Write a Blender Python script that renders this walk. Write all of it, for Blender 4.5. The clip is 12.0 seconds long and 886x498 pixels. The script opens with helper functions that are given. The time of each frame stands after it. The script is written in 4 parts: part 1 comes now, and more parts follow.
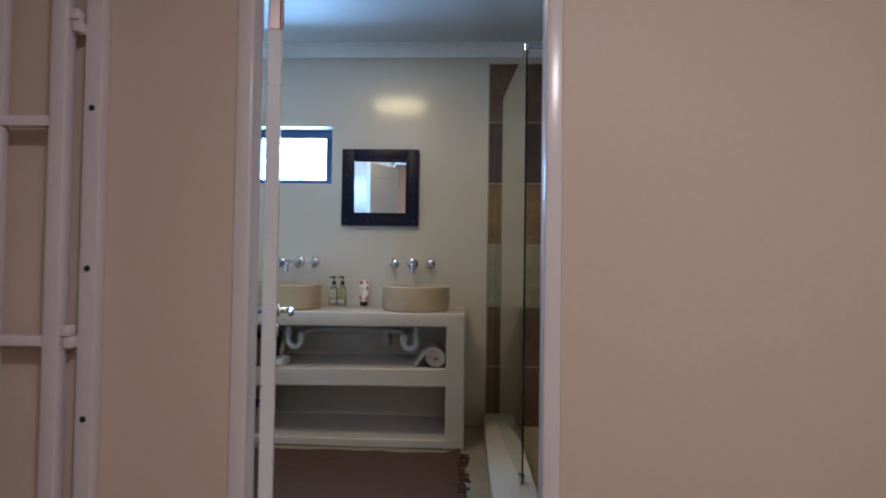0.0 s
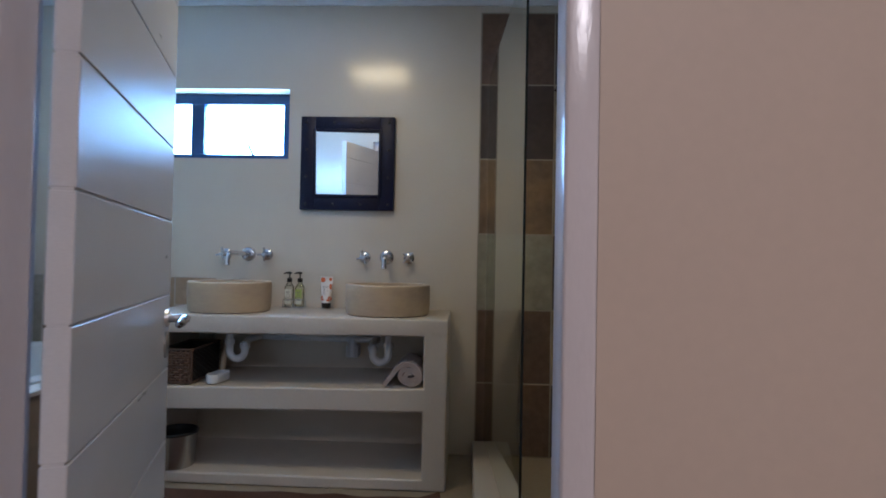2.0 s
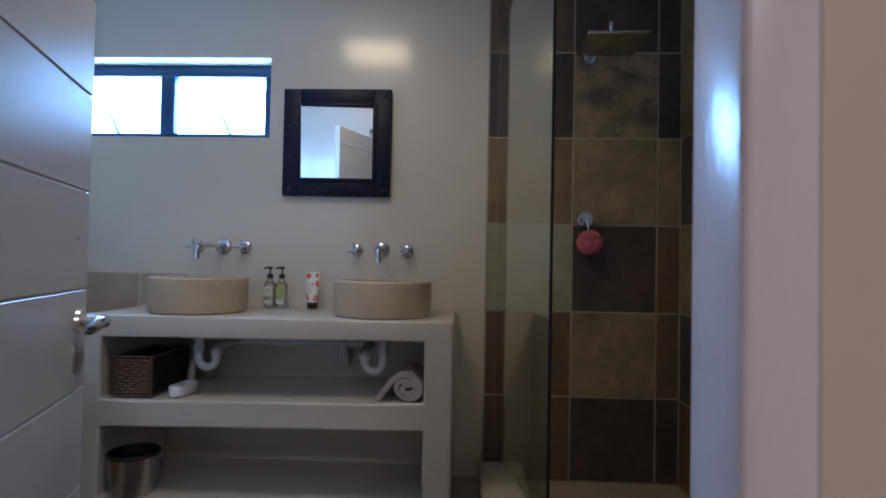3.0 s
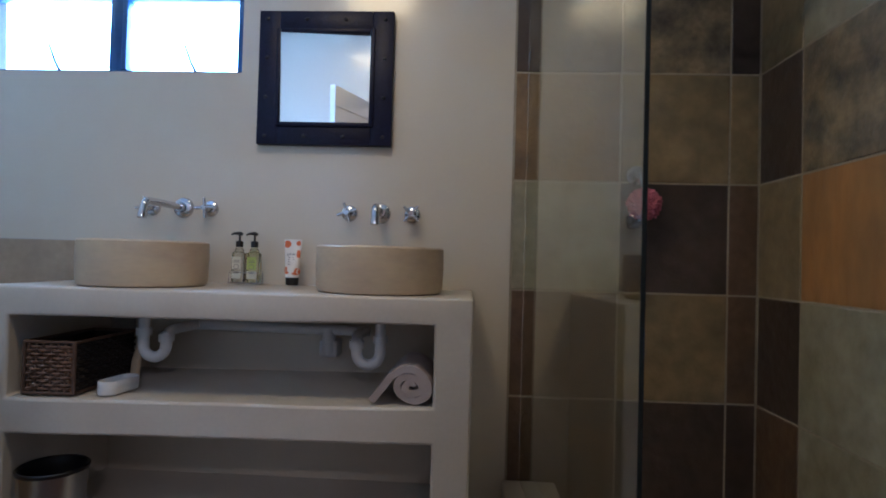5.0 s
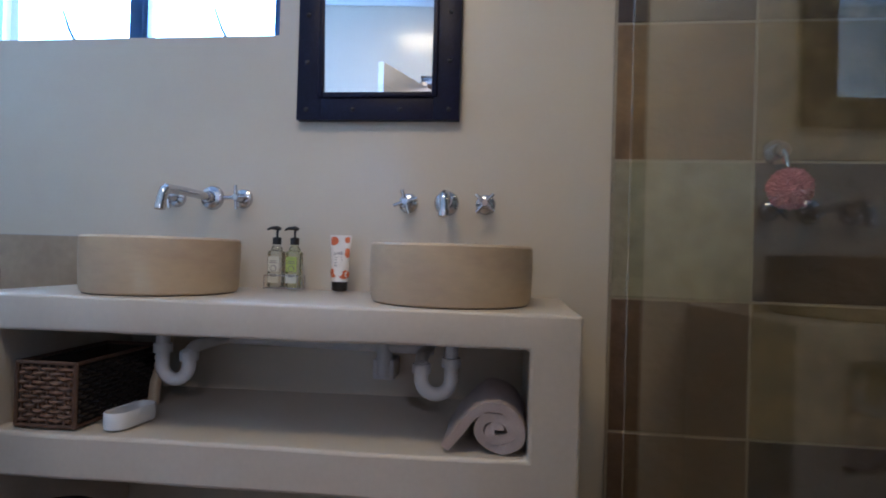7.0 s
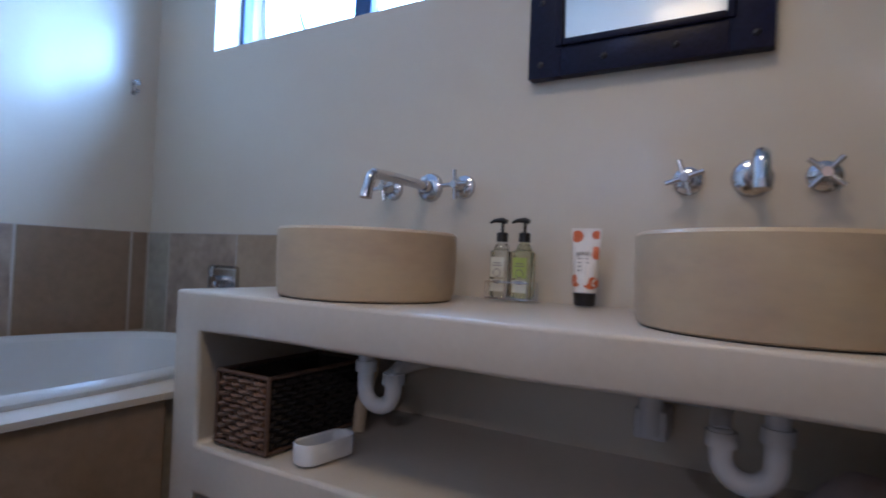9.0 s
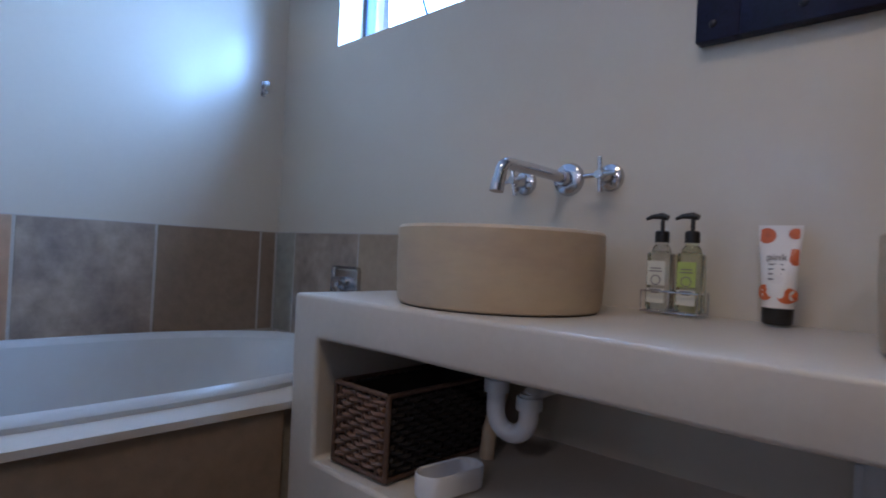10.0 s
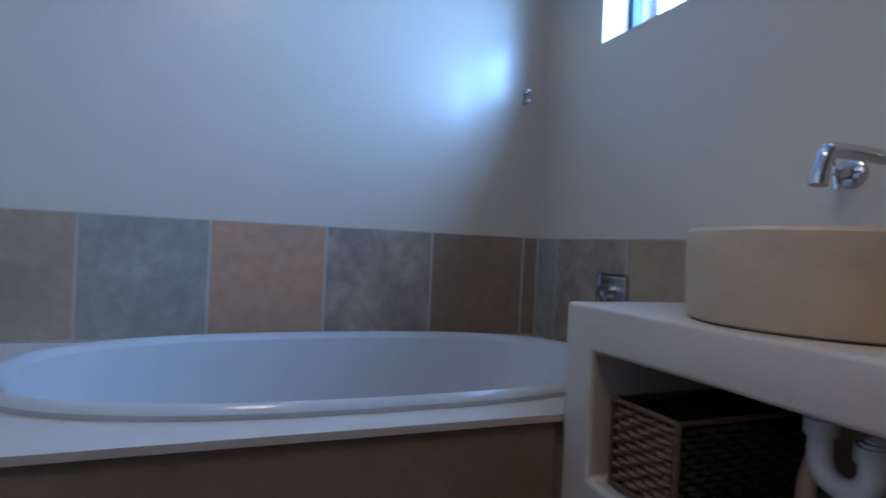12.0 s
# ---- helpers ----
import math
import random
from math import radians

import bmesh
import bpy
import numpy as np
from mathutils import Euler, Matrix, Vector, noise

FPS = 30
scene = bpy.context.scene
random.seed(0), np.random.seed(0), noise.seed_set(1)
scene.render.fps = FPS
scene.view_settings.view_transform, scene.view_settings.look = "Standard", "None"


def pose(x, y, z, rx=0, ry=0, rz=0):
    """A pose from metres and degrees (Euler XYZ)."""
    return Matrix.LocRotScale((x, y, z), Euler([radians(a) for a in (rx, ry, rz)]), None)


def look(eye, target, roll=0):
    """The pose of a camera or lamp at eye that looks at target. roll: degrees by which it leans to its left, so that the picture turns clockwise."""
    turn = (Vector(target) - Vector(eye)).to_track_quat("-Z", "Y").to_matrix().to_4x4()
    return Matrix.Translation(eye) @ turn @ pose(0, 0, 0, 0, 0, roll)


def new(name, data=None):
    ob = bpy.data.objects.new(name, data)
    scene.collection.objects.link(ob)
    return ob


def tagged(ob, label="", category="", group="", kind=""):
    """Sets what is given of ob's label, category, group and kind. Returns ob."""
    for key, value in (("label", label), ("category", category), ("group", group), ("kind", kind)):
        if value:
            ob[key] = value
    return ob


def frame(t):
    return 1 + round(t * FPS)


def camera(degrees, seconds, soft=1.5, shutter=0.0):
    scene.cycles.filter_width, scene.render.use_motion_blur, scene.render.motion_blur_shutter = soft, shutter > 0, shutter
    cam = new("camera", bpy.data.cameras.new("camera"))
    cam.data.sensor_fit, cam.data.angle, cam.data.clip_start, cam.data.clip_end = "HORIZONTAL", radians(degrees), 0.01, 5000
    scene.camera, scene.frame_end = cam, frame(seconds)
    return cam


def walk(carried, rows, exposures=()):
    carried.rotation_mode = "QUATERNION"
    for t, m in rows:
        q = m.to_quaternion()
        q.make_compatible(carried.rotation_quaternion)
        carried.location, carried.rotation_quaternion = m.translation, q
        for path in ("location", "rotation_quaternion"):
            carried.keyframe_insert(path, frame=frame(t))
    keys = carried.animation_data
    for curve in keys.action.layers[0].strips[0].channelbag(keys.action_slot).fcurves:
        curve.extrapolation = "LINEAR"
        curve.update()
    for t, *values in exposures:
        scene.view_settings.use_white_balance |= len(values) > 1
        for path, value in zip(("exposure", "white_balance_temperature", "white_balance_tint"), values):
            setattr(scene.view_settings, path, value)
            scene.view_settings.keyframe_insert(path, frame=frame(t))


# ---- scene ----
cam = camera(77.1, 12.0, soft=1.8, shutter=0.4)
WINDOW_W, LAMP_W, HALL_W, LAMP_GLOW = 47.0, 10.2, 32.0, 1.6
EXPOSURES = [(0.0, 0.36, 5580, 9), (3.0, 0.09, 5270, 14), (5.0, 0.33, 5320, 15), (6.5, 0.48, 5380, 16), (8.5, 0.37, 5480, 20), (9.5, 0.10, 5470, 22), (12.0, -0.22, 5250, 21)]
PATH = [
    (0, (0.207, -0.105, 1.128), (0.121, 1.892, 1.176), 0.8),
    (0.5, (0.268, 0.065, 1.131), (0.187, 2.063, 1.172), 0.7),
    (1, (0.264, 0.209, 1.114), (0.188, 2.207, 1.155), 0.9),
    (1.5, (0.235, 0.423, 1.118), (0.161, 2.422, 1.156), 0.9),
    (2, (0.281, 0.628, 1.1), (0.2, 2.626, 1.142), 1.1),
    (2.5, (0.287, 0.855, 1.084), (0.205, 2.853, 1.127), 1.1),
    (3, (0.25, 1.048, 1.061), (0.167, 3.046, 1.106), 1.1),
    (3.2, (0.248, 1.106, 1.056), (0.164, 3.104, 1.1), 1.3),
    (5, (0.187, 1.632, 0.926), (0.09, 3.629, 0.969), 1.6),
    (5.5, (0.152, 1.737, 0.943), (0.054, 3.734, 0.972), 1.7),
    (6, (0.139, 1.842, 0.94), (0.028, 3.839, 0.963), 1.7),
    (6.5, (0.11, 1.929, 0.939), (-0.068, 3.921, 0.964), 1.6),
    (6.7, (0.078, 1.976, 0.947), (-0.116, 3.966, 0.965), 1.6),
    (8.3, (-0.081, 2.382, 0.888), (-0.769, 4.259, 0.947), 2.2),
    (8.5, (-0.083, 2.43, 0.896), (-0.863, 4.271, 0.944), 2.2),
    (9, (-0.128, 2.523, 0.907), (-1.164, 4.234, 0.946), 2.4),
    (9.5, (-0.205, 2.593, 0.901), (-1.458, 4.152, 0.932), 2.7),
    (10, (-0.268, 2.654, 0.912), (-1.641, 4.109, 0.931), 2.8),
    (10.5, (-0.311, 2.712, 0.909), (-1.83, 4.013, 0.917), 2.7),
    (11, (-0.32, 2.744, 0.919), (-1.99, 3.845, 0.916), 2.7),
    (11.5, (-0.332, 2.733, 0.91), (-2.119, 3.63, 0.91), 2.3),
    (12, (-0.344, 2.644, 0.915), (-2.207, 3.373, 0.908), 2.7),
]
walk(cam, [(t, look(eye, target, roll)) for t, eye, target, roll in PATH], EXPOSURES)

# ---- light ----
world = bpy.data.worlds.new("world")
scene.world = world
world.use_nodes = True
wn = world.node_tree
bg = wn.nodes["Background"]
sky = wn.nodes.new("ShaderNodeTexSky")
sky.sky_type = "NISHITA"
sky.sun_disc = False
sky.sun_elevation, sky.sun_rotation = radians(38), radians(200)
wn.links.new(sky.outputs[0], bg.inputs[0])
bg.inputs[1].default_value = 0.15


def area(name, m, sx, sy, power, colour):
    d = bpy.data.lights.new(name, "AREA")
    d.shape, d.size, d.size_y, d.energy, d.color = "RECTANGLE", sx, sy, power, colour
    ob = new(name, d)
    ob.matrix_world = m
    return ob


SUN = bpy.data.lights.new("sun", "SUN")
SUN.energy, SUN.angle, SUN.color = 2.0, radians(0.5), (1.0, 0.95, 0.88)
new("sun", SUN).matrix_world = look((-2, -6, 6), (-1, 0, 0))

# daylight in the window's opening, the lamp on the bathroom ceiling, an added fill light in the passage
area("window_daylight", look((-1.42, 4.10, 1.92), (-1.42, 2.6, 1.85)), 1.15, 0.36, WINDOW_W, (0.355, 0.635, 1.0))
area("ceiling_lamp_light", look((-0.46, 2.52, 2.655), (-0.46, 2.52, 0)), 0.46, 0.42, LAMP_W, (1.0, 0.73, 0.37))
area("hall_fill_light", look((0.85, -0.65, 2.62), (0.85, -0.65, 0)), 0.38, 0.38, HALL_W, (1.0, 0.84, 0.75))


# ---- materials ----
def mat(name, base, rough=0.5, metal=0.0, spread=0.12, grain=30.0, bump=0.0, big=2.0, spec=0.5, second=None, bump_scale=None, coat=0.0, coat_rough=0.03, coat_ior=1.5, per_object=False, stretch=None):
    m = bpy.data.materials.new(name)
    m.use_nodes = True
    nt = m.node_tree
    b = nt.nodes["Principled BSDF"]
    b.inputs["Roughness"].default_value, b.inputs["Metallic"].default_value = rough, metal
    b.inputs["Specular IOR Level"].default_value = spec
    b.inputs["Coat Weight"].default_value, b.inputs["Coat Roughness"].default_value = coat, coat_rough
    b.inputs["Coat IOR"].default_value = coat_ior
    tc = nt.nodes.new("ShaderNodeTexCoord")
    vec = tc.outputs["Object"]
    if stretch:
        mp = nt.nodes.new("ShaderNodeMapping")
        mp.inputs["Scale"].default_value = stretch
        nt.links.new(vec, mp.inputs["Vector"])
        vec = mp.outputs["Vector"]
    if per_object:
        info = nt.nodes.new("ShaderNodeObjectInfo")
        mul = nt.nodes.new("ShaderNodeMath")
        mul.operation = "MULTIPLY"
        mul.inputs[1].default_value = 40.0
        nt.links.new(info.outputs["Random"], mul.inputs[0])
        add = nt.nodes.new("ShaderNodeVectorMath")
        nt.links.new(vec, add.inputs[0])
        nt.links.new(mul.outputs[0], add.inputs[1])
        vec = add.outputs[0]

    def noise_tex(scale, detail):
        n = nt.nodes.new("ShaderNodeTexNoise")
        n.inputs["Scale"].default_value, n.inputs["Detail"].default_value = scale, detail
        nt.links.new(vec, n.inputs["Vector"])
        return n

    large, small = noise_tex(big, 4), noise_tex(grain, 6)
    ramp = nt.nodes.new("ShaderNodeValToRGB")
    c2 = second or tuple(max(0.0, c * (1 - 2.2 * spread)) for c in base)
    ramp.color_ramp.elements[0].position, ramp.color_ramp.elements[1].position = 0.25, 0.75
    ramp.color_ramp.elements[0].color, ramp.color_ramp.elements[1].color = (*c2, 1), (*base, 1)
    nt.links.new(large.outputs["Fac"], ramp.inputs[0])
    hsv = nt.nodes.new("ShaderNodeHueSaturation")
    rng = nt.nodes.new("ShaderNodeMapRange")
    rng.inputs["From Min"].default_value, rng.inputs["From Max"].default_value = 0.25, 0.75
    rng.inputs["To Min"].default_value, rng.inputs["To Max"].default_value = 1 - spread, 1 + spread
    nt.links.new(small.outputs["Fac"], rng.inputs["Value"])
    nt.links.new(rng.outputs[0], hsv.inputs["Value"])
    nt.links.new(ramp.outputs[0], hsv.inputs["Color"])
    nt.links.new(hsv.outputs[0], b.inputs["Base Color"])
    rr = nt.nodes.new("ShaderNodeMapRange")
    rr.inputs["To Min"].default_value, rr.inputs["To Max"].default_value = max(0.02, rough * 0.8), min(1, rough * 1.2)
    nt.links.new(large.outputs["Fac"], rr.inputs["Value"])
    nt.links.new(rr.outputs[0], b.inputs["Roughness"])
    if bump:
        bp = nt.nodes.new("ShaderNodeBump")
        bp.inputs["Strength"].default_value, bp.inputs["Distance"].default_value = 1.0, bump
        src = small if bump_scale is None else noise_tex(bump_scale, 5)
        nt.links.new(src.outputs["Fac"], bp.inputs["Height"])
        nt.links.new(bp.outputs[0], b.inputs["Normal"])
    return m


def glass_mat(name, colour, rough=0.0, ior=1.45):
    m = bpy.data.materials.new(name)
    m.use_nodes = True
    b = m.node_tree.nodes["Principled BSDF"]
    b.inputs["Base Color"].default_value = (*colour, 1)
    b.inputs["Transmission Weight"].default_value = 1.0
    b.inputs["Roughness"].default_value, b.inputs["IOR"].default_value = rough, ior
    return m


def glow(name, colour, strength):
    m = bpy.data.materials.new(name)
    m.use_nodes = True
    b = m.node_tree.nodes["Principled BSDF"]
    b.inputs["Emission Color"].default_value, b.inputs["Emission Strength"].default_value = (*colour, 1), strength
    return m


M_WALL = mat("wall_paint_gloss", (0.57, 0.51, 0.415), 0.42, spread=0.012, big=1.3, grain=60, bump=0.0008, bump_scale=9, spec=0.7, coat=1.0, coat_rough=0.155, coat_ior=1.44)
M_HALL = mat("hall_paint_cream", (0.60, 0.50, 0.42), 0.55, spread=0.02, big=1.1, grain=50, bump=0.0004, bump_scale=6)
M_CEIL = mat("ceiling_paint", (0.66, 0.68, 0.70), 0.5, spread=0.02, bump=0.0006, grain=80)
M_CORN = mat("cornice_paint", (0.80, 0.80, 0.80), 0.5, spread=0.02)
M_FLOOR = mat("cream_screed_floor", (0.30, 0.25, 0.18), 0.35, spread=0.08, big=3, grain=45, bump=0.0006)
M_PLASTER = mat("vanity_plaster", (0.54, 0.488, 0.425), 0.34, spread=0.03, big=5, grain=70, bump=0.0011, bump_scale=7)
M_STONE = mat("basin_stone", (0.51, 0.405, 0.265), 0.45, spread=0.045, big=6, grain=30, bump=0.0003, second=(0.42, 0.32, 0.235), stretch=(1, 1, 2.2))
M_DOOR = mat("white_door_paint", (0.70, 0.70, 0.72), 0.30, spread=0.03, big=3, grain=90, bump=0.0004, stretch=(1, 1, 4))
M_FRAME = mat("door_frame_paint", (0.68, 0.64, 0.67), 0.21, spread=0.02, big=3, grain=40, bump=0.0004, stretch=(4, 4, 1.2))
M_STEELW = mat("gate_paint", (0.66, 0.60, 0.66), 0.4, spread=0.04, grain=60, bump=0.0003)
M_NAVY = mat("mirror_frame_leather", (0.006, 0.009, 0.040), 0.42, spread=0.3, big=9, grain=120, bump=0.0008, second=(0.008, 0.008, 0.026), spec=0.22)
M_STUD = mat("stud_metal", (0.05, 0.05, 0.06), 0.35, 0.8, spread=0.2)
# dark frame; its blue is glare from the bright panes, put into the colour
M_WINF = mat("window_frame_blue_glare", (0.010, 0.040, 0.120), 0.35, spread=0.1)
M_CHROME = mat("chrome", (0.60, 0.61, 0.66), 0.13, 1.0, spread=0.03)
M_STEEL = mat("brushed_steel", (0.55, 0.54, 0.53), 0.26, 1.0, spread=0.08, grain=140, stretch=(1, 1, 0.05))
M_BRASS = mat("hinge_metal", (0.42, 0.33, 0.33), 0.35, 0.9, spread=0.1)
M_DARK = mat("black_plastic", (0.012, 0.012, 0.014), 0.35, spread=0.2)
M_WHITEP = mat("white_plastic", (0.64, 0.65, 0.68), 0.35, spread=0.03)
M_PORC = mat("bath_acrylic", (0.54, 0.56, 0.56), 0.14, spread=0.015, coat=0.3)
M_GROUT = mat("grout", (0.47, 0.42, 0.37), 0.85, spread=0.1, grain=120, bump=0.0006)
M_GROUTD = mat("grout_brown", (0.37, 0.32, 0.25), 0.85, spread=0.15, grain=100, bump=0.0008)
M_TOWEL = mat("towel_terry", (0.46, 0.39, 0.38), 0.95, spread=0.12, grain=350, bump=0.003)
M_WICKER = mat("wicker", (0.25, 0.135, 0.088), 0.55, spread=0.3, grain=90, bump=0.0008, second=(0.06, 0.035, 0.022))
# near-black for the lining; on the side weave it paints in shade
M_BASKD = mat("basket_lining_shaded_side", (0.020, 0.014, 0.012), 0.8, spread=0.2, grain=100, bump=0.001)
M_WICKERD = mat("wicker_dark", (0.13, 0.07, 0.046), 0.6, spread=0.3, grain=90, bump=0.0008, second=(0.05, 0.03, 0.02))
M_RUG = mat("rug_wool", (0.115, 0.052, 0.032), 0.95, spread=0.22, big=7, grain=300, bump=0.004, second=(0.075, 0.034, 0.022), stretch=(1, 3, 1))
M_PINK = mat("loofah_mesh", (0.62, 0.17, 0.24), 0.6, spread=0.25, grain=160, bump=0.004)
M_TUBE = mat("tube_plastic", (0.80, 0.76, 0.72), 0.28, spread=0.03)
M_ORANGE = mat("orange_print", (0.72, 0.16, 0.045), 0.3, spread=0.15, grain=120)
M_INK = mat("grey_print", (0.22, 0.20, 0.20), 0.4, spread=0.1)
M_PAPER = mat("bottle_label_cream", (0.72, 0.72, 0.62), 0.45, spread=0.04)
M_LIME = mat("bottle_label_lime", (0.46, 0.58, 0.14), 0.4, spread=0.12)
M_MIRROR = mat("mirror_silver", (0.88, 0.90, 0.91), 0.01, 1.0, spread=0.0)
M_PANE = glass_mat("window_glass", (0.97, 0.99, 1.0))
M_SCREEN = glass_mat("shower_glass", (0.86, 0.93, 0.90))
M_CLEAR = glass_mat("clear_bottle", (0.93, 0.95, 0.88), 0.03)
M_GREENL = glass_mat("green_bottle", (0.92, 0.95, 0.70), 0.03)
M_EDGE = mat("glass_edge_dark", (0.006, 0.012, 0.012), 0.15, spread=0.1)
M_LEAF = mat("leaf", (0.07, 0.11, 0.03), 0.5, spread=0.3)
M_GROUND = mat("garden_ground", (0.22, 0.20, 0.15), 0.95, spread=0.2, grain=20, bump=0.01)
M_LAMP = glow("lamp_glow", (1.0, 0.76, 0.40), LAMP_GLOW)
SLATE = {
    "k": mat("slate_dark", (0.075, 0.050, 0.040), 0.42, spread=0.22, big=3.2, grain=18, bump=0.006, second=(0.034, 0.026, 0.026), per_object=True),
    "b": mat("slate_brown", (0.150, 0.090, 0.055), 0.42, spread=0.22, big=5, grain=26, bump=0.004, second=(0.085, 0.055, 0.040), per_object=True),
    "t": mat("slate_tan", (0.28, 0.205, 0.11), 0.42, spread=0.24, big=5, grain=16, bump=0.006, second=(0.15, 0.115, 0.065), per_object=True),
    "f": mat("slate_tan_fossil", (0.29, 0.22, 0.13), 0.42, spread=0.25, big=9, grain=40, bump=0.005, second=(0.055, 0.05, 0.045), per_object=True),
    "o": mat("slate_orange", (0.40, 0.18, 0.05), 0.42, spread=0.18, big=5, grain=24, bump=0.004, second=(0.26, 0.14, 0.055), per_object=True, stretch=(1, 1, 0.35)),
    "m": mat("slate_umber", (0.24, 0.145, 0.065), 0.42, spread=0.18, big=5, grain=26, bump=0.004, second=(0.13, 0.085, 0.05), per_object=True),
    "p": mat("slate_pale", (0.34, 0.31, 0.23), 0.42, spread=0.22, big=5, grain=16, bump=0.006, second=(0.21, 0.195, 0.135), per_object=True),
}
TRAV = {
    "s": mat("stone_sand", (0.40, 0.30, 0.20), 0.42, spread=0.10, big=6, grain=30, bump=0.0015, second=(0.30, 0.22, 0.15), per_object=True),
    "g": mat("stone_grey", (0.34, 0.31, 0.25), 0.42, spread=0.16, big=7, grain=24, bump=0.002, second=(0.25, 0.235, 0.19), per_object=True),
    "r": mat("stone_rust", (0.45, 0.255, 0.145), 0.42, spread=0.14, big=4, grain=22, bump=0.002, second=(0.34, 0.25, 0.17), per_object=True),
    "v": mat("stone_veined", (0.40, 0.31, 0.23), 0.42, spread=0.22, big=8, grain=26, bump=0.002, second=(0.20, 0.155, 0.13), per_object=True),
    "d": mat("stone_brown", (0.25, 0.175, 0.115), 0.42, spread=0.12, big=4, grain=30, bump=0.0015, second=(0.22, 0.155, 0.10), per_object=True),
}


# ---- mesh helpers ----
def box(bm, x0, y0, z0, x1, y1, z1, bevel=0.0, seg=2):
    m = Matrix.LocRotScale(((x0 + x1) / 2, (y0 + y1) / 2, (z0 + z1) / 2), None, (abs(x1 - x0), abs(y1 - y0), abs(z1 - z0)))
    r = bmesh.ops.create_cube(bm, size=1.0, matrix=m)
    if bevel:
        edges = list({e for v in r["verts"] for e in v.link_edges})
        bmesh.ops.bevel(bm, geom=edges, offset=bevel, segments=seg, profile=0.5, affect="EDGES")
    return bm


def rod(bm, a, b, r, r2=None, n=20):
    a, b = Vector(a), Vector(b)
    q = (b - a).to_track_quat("Z", "Y").to_matrix().to_4x4()
    m = Matrix.Translation((a + b) / 2) @ q
    bmesh.ops.create_cone(bm, cap_ends=True, segments=n, radius1=r, radius2=r if r2 is None else r2, depth=(b - a).length, matrix=m)
    return bm


def lathe(bm, profile, centre=(0, 0, 0), n=64, sx=1.0, sy=1.0, close=False):
    c = Vector(centre)
    rings = []
    for r, z in profile:
        if r < 1e-6:
            rings.append([bm.verts.new(c + Vector((0, 0, z)))])
        else:
            rings.append([bm.verts.new(c + Vector((r * sx * math.cos(2 * math.pi * i / n), r * sy * math.sin(2 * math.pi * i / n), z))) for i in range(n)])
    for p, q in zip(rings, rings[1:]):
        for i in range(n):
            j = (i + 1) % n
            vs = [p[i % len(p)], p[j % len(p)], q[j % len(q)], q[i % len(q)]]
            vs = list(dict.fromkeys(vs))
            if len(vs) > 2:
                bm.faces.new(vs)
    bmesh.ops.recalc_face_normals(bm, faces=bm.faces)
    return bm


def pipe(bm, points, r, n=16):
    pts = [Vector(p) for p in points]
    rings = []
    side = None
    for i, p in enumerate(pts):
        d = (pts[min(i + 1, len(pts) - 1)] - pts[max(i - 1, 0)]).normalized()
        if side is None:
            side = d.orthogonal().normalized()
        side = (side - d * side.dot(d)).normalized()
        up = d.cross(side)
        rr = r[i] if isinstance(r, (list, tuple)) else r
        rings.append([bm.verts.new(p + rr * (math.cos(2 * math.pi * k / n) * side + math.sin(2 * math.pi * k / n) * up)) for k in range(n)])
    for a, b in zip(rings, rings[1:]):
        for k in range(n):
            bm.faces.new((a[k], a[(k + 1) % n], b[(k + 1) % n], b[k]))
    bm.faces.new(rings[0][::-1])
    bm.faces.new(rings[-1])
    bmesh.ops.recalc_face_normals(bm, faces=bm.faces)
    return bm


def arc(c, u, v, r, a0, a1, n=10):
    c, u, v = Vector(c), Vector(u), Vector(v)
    return [c + r * (math.cos(radians(a0 + (a1 - a0) * i / n)) * u + math.sin(radians(a0 + (a1 - a0) * i / n)) * v) for i in range(n + 1)]


def B():
    return bmesh.new()


def solid(name, bm, material, smooth=True):
    me = bpy.data.meshes.new(name)
    bm.to_mesh(me)
    bm.free()
    me.materials.append(material)
    if smooth:
        me.shade_smooth()
        me.set_sharp_from_angle(angle=radians(35))
    return new(name, me)


def part(name, bm, material, parent, label=""):
    ob = solid(name, bm, material)
    ob.parent = parent
    return tagged(ob, label) if label else ob


def thing(name, label, category, at=(0, 0, 0), rz=0.0, group=""):
    e = new(name)
    e.matrix_world = pose(*at, 0, 0, rz)
    return tagged(e, label, category, group)


def structure(name, bm, material, label, category):
    return tagged(solid(name, bm, material), label, category, kind="structure")


# ---- the setting ----
NY, WX, EX, SY, HY, FZ, CZ = 3.90, -2.42, 1.34, 1.515, 1.384, -0.03, 2.70
DX0, DX1, DH = -0.385, 0.412, 2.06
JW = 0.047
WIN = (-2.05, -0.787, 1.69, 2.11)

bm = B()
box(bm, WX - 0.2, SY, FZ - 0.12, EX + 0.2, NY + 0.22, FZ)
structure("floor", bm, M_FLOOR, "cream polished screed bathroom floor", "floor")
bm = B()
box(bm, -2.6, -2.2, FZ - 0.12, 2.4, SY, FZ)
structure("floor_hall", bm, M_FLOOR, "cream screed floor of the passage", "floor")
bm = B()
box(bm, WX - 0.2, HY, CZ, EX + 0.2, NY + 0.22, CZ + 0.12)
structure("ceiling", bm, M_CEIL, "white painted plaster bathroom ceiling", "ceiling")
bm = B()
box(bm, -2.6, -2.2, CZ, 2.4, HY, CZ + 0.12)
structure("ceiling_hall", bm, M_CEIL, "white painted passage ceiling", "ceiling")

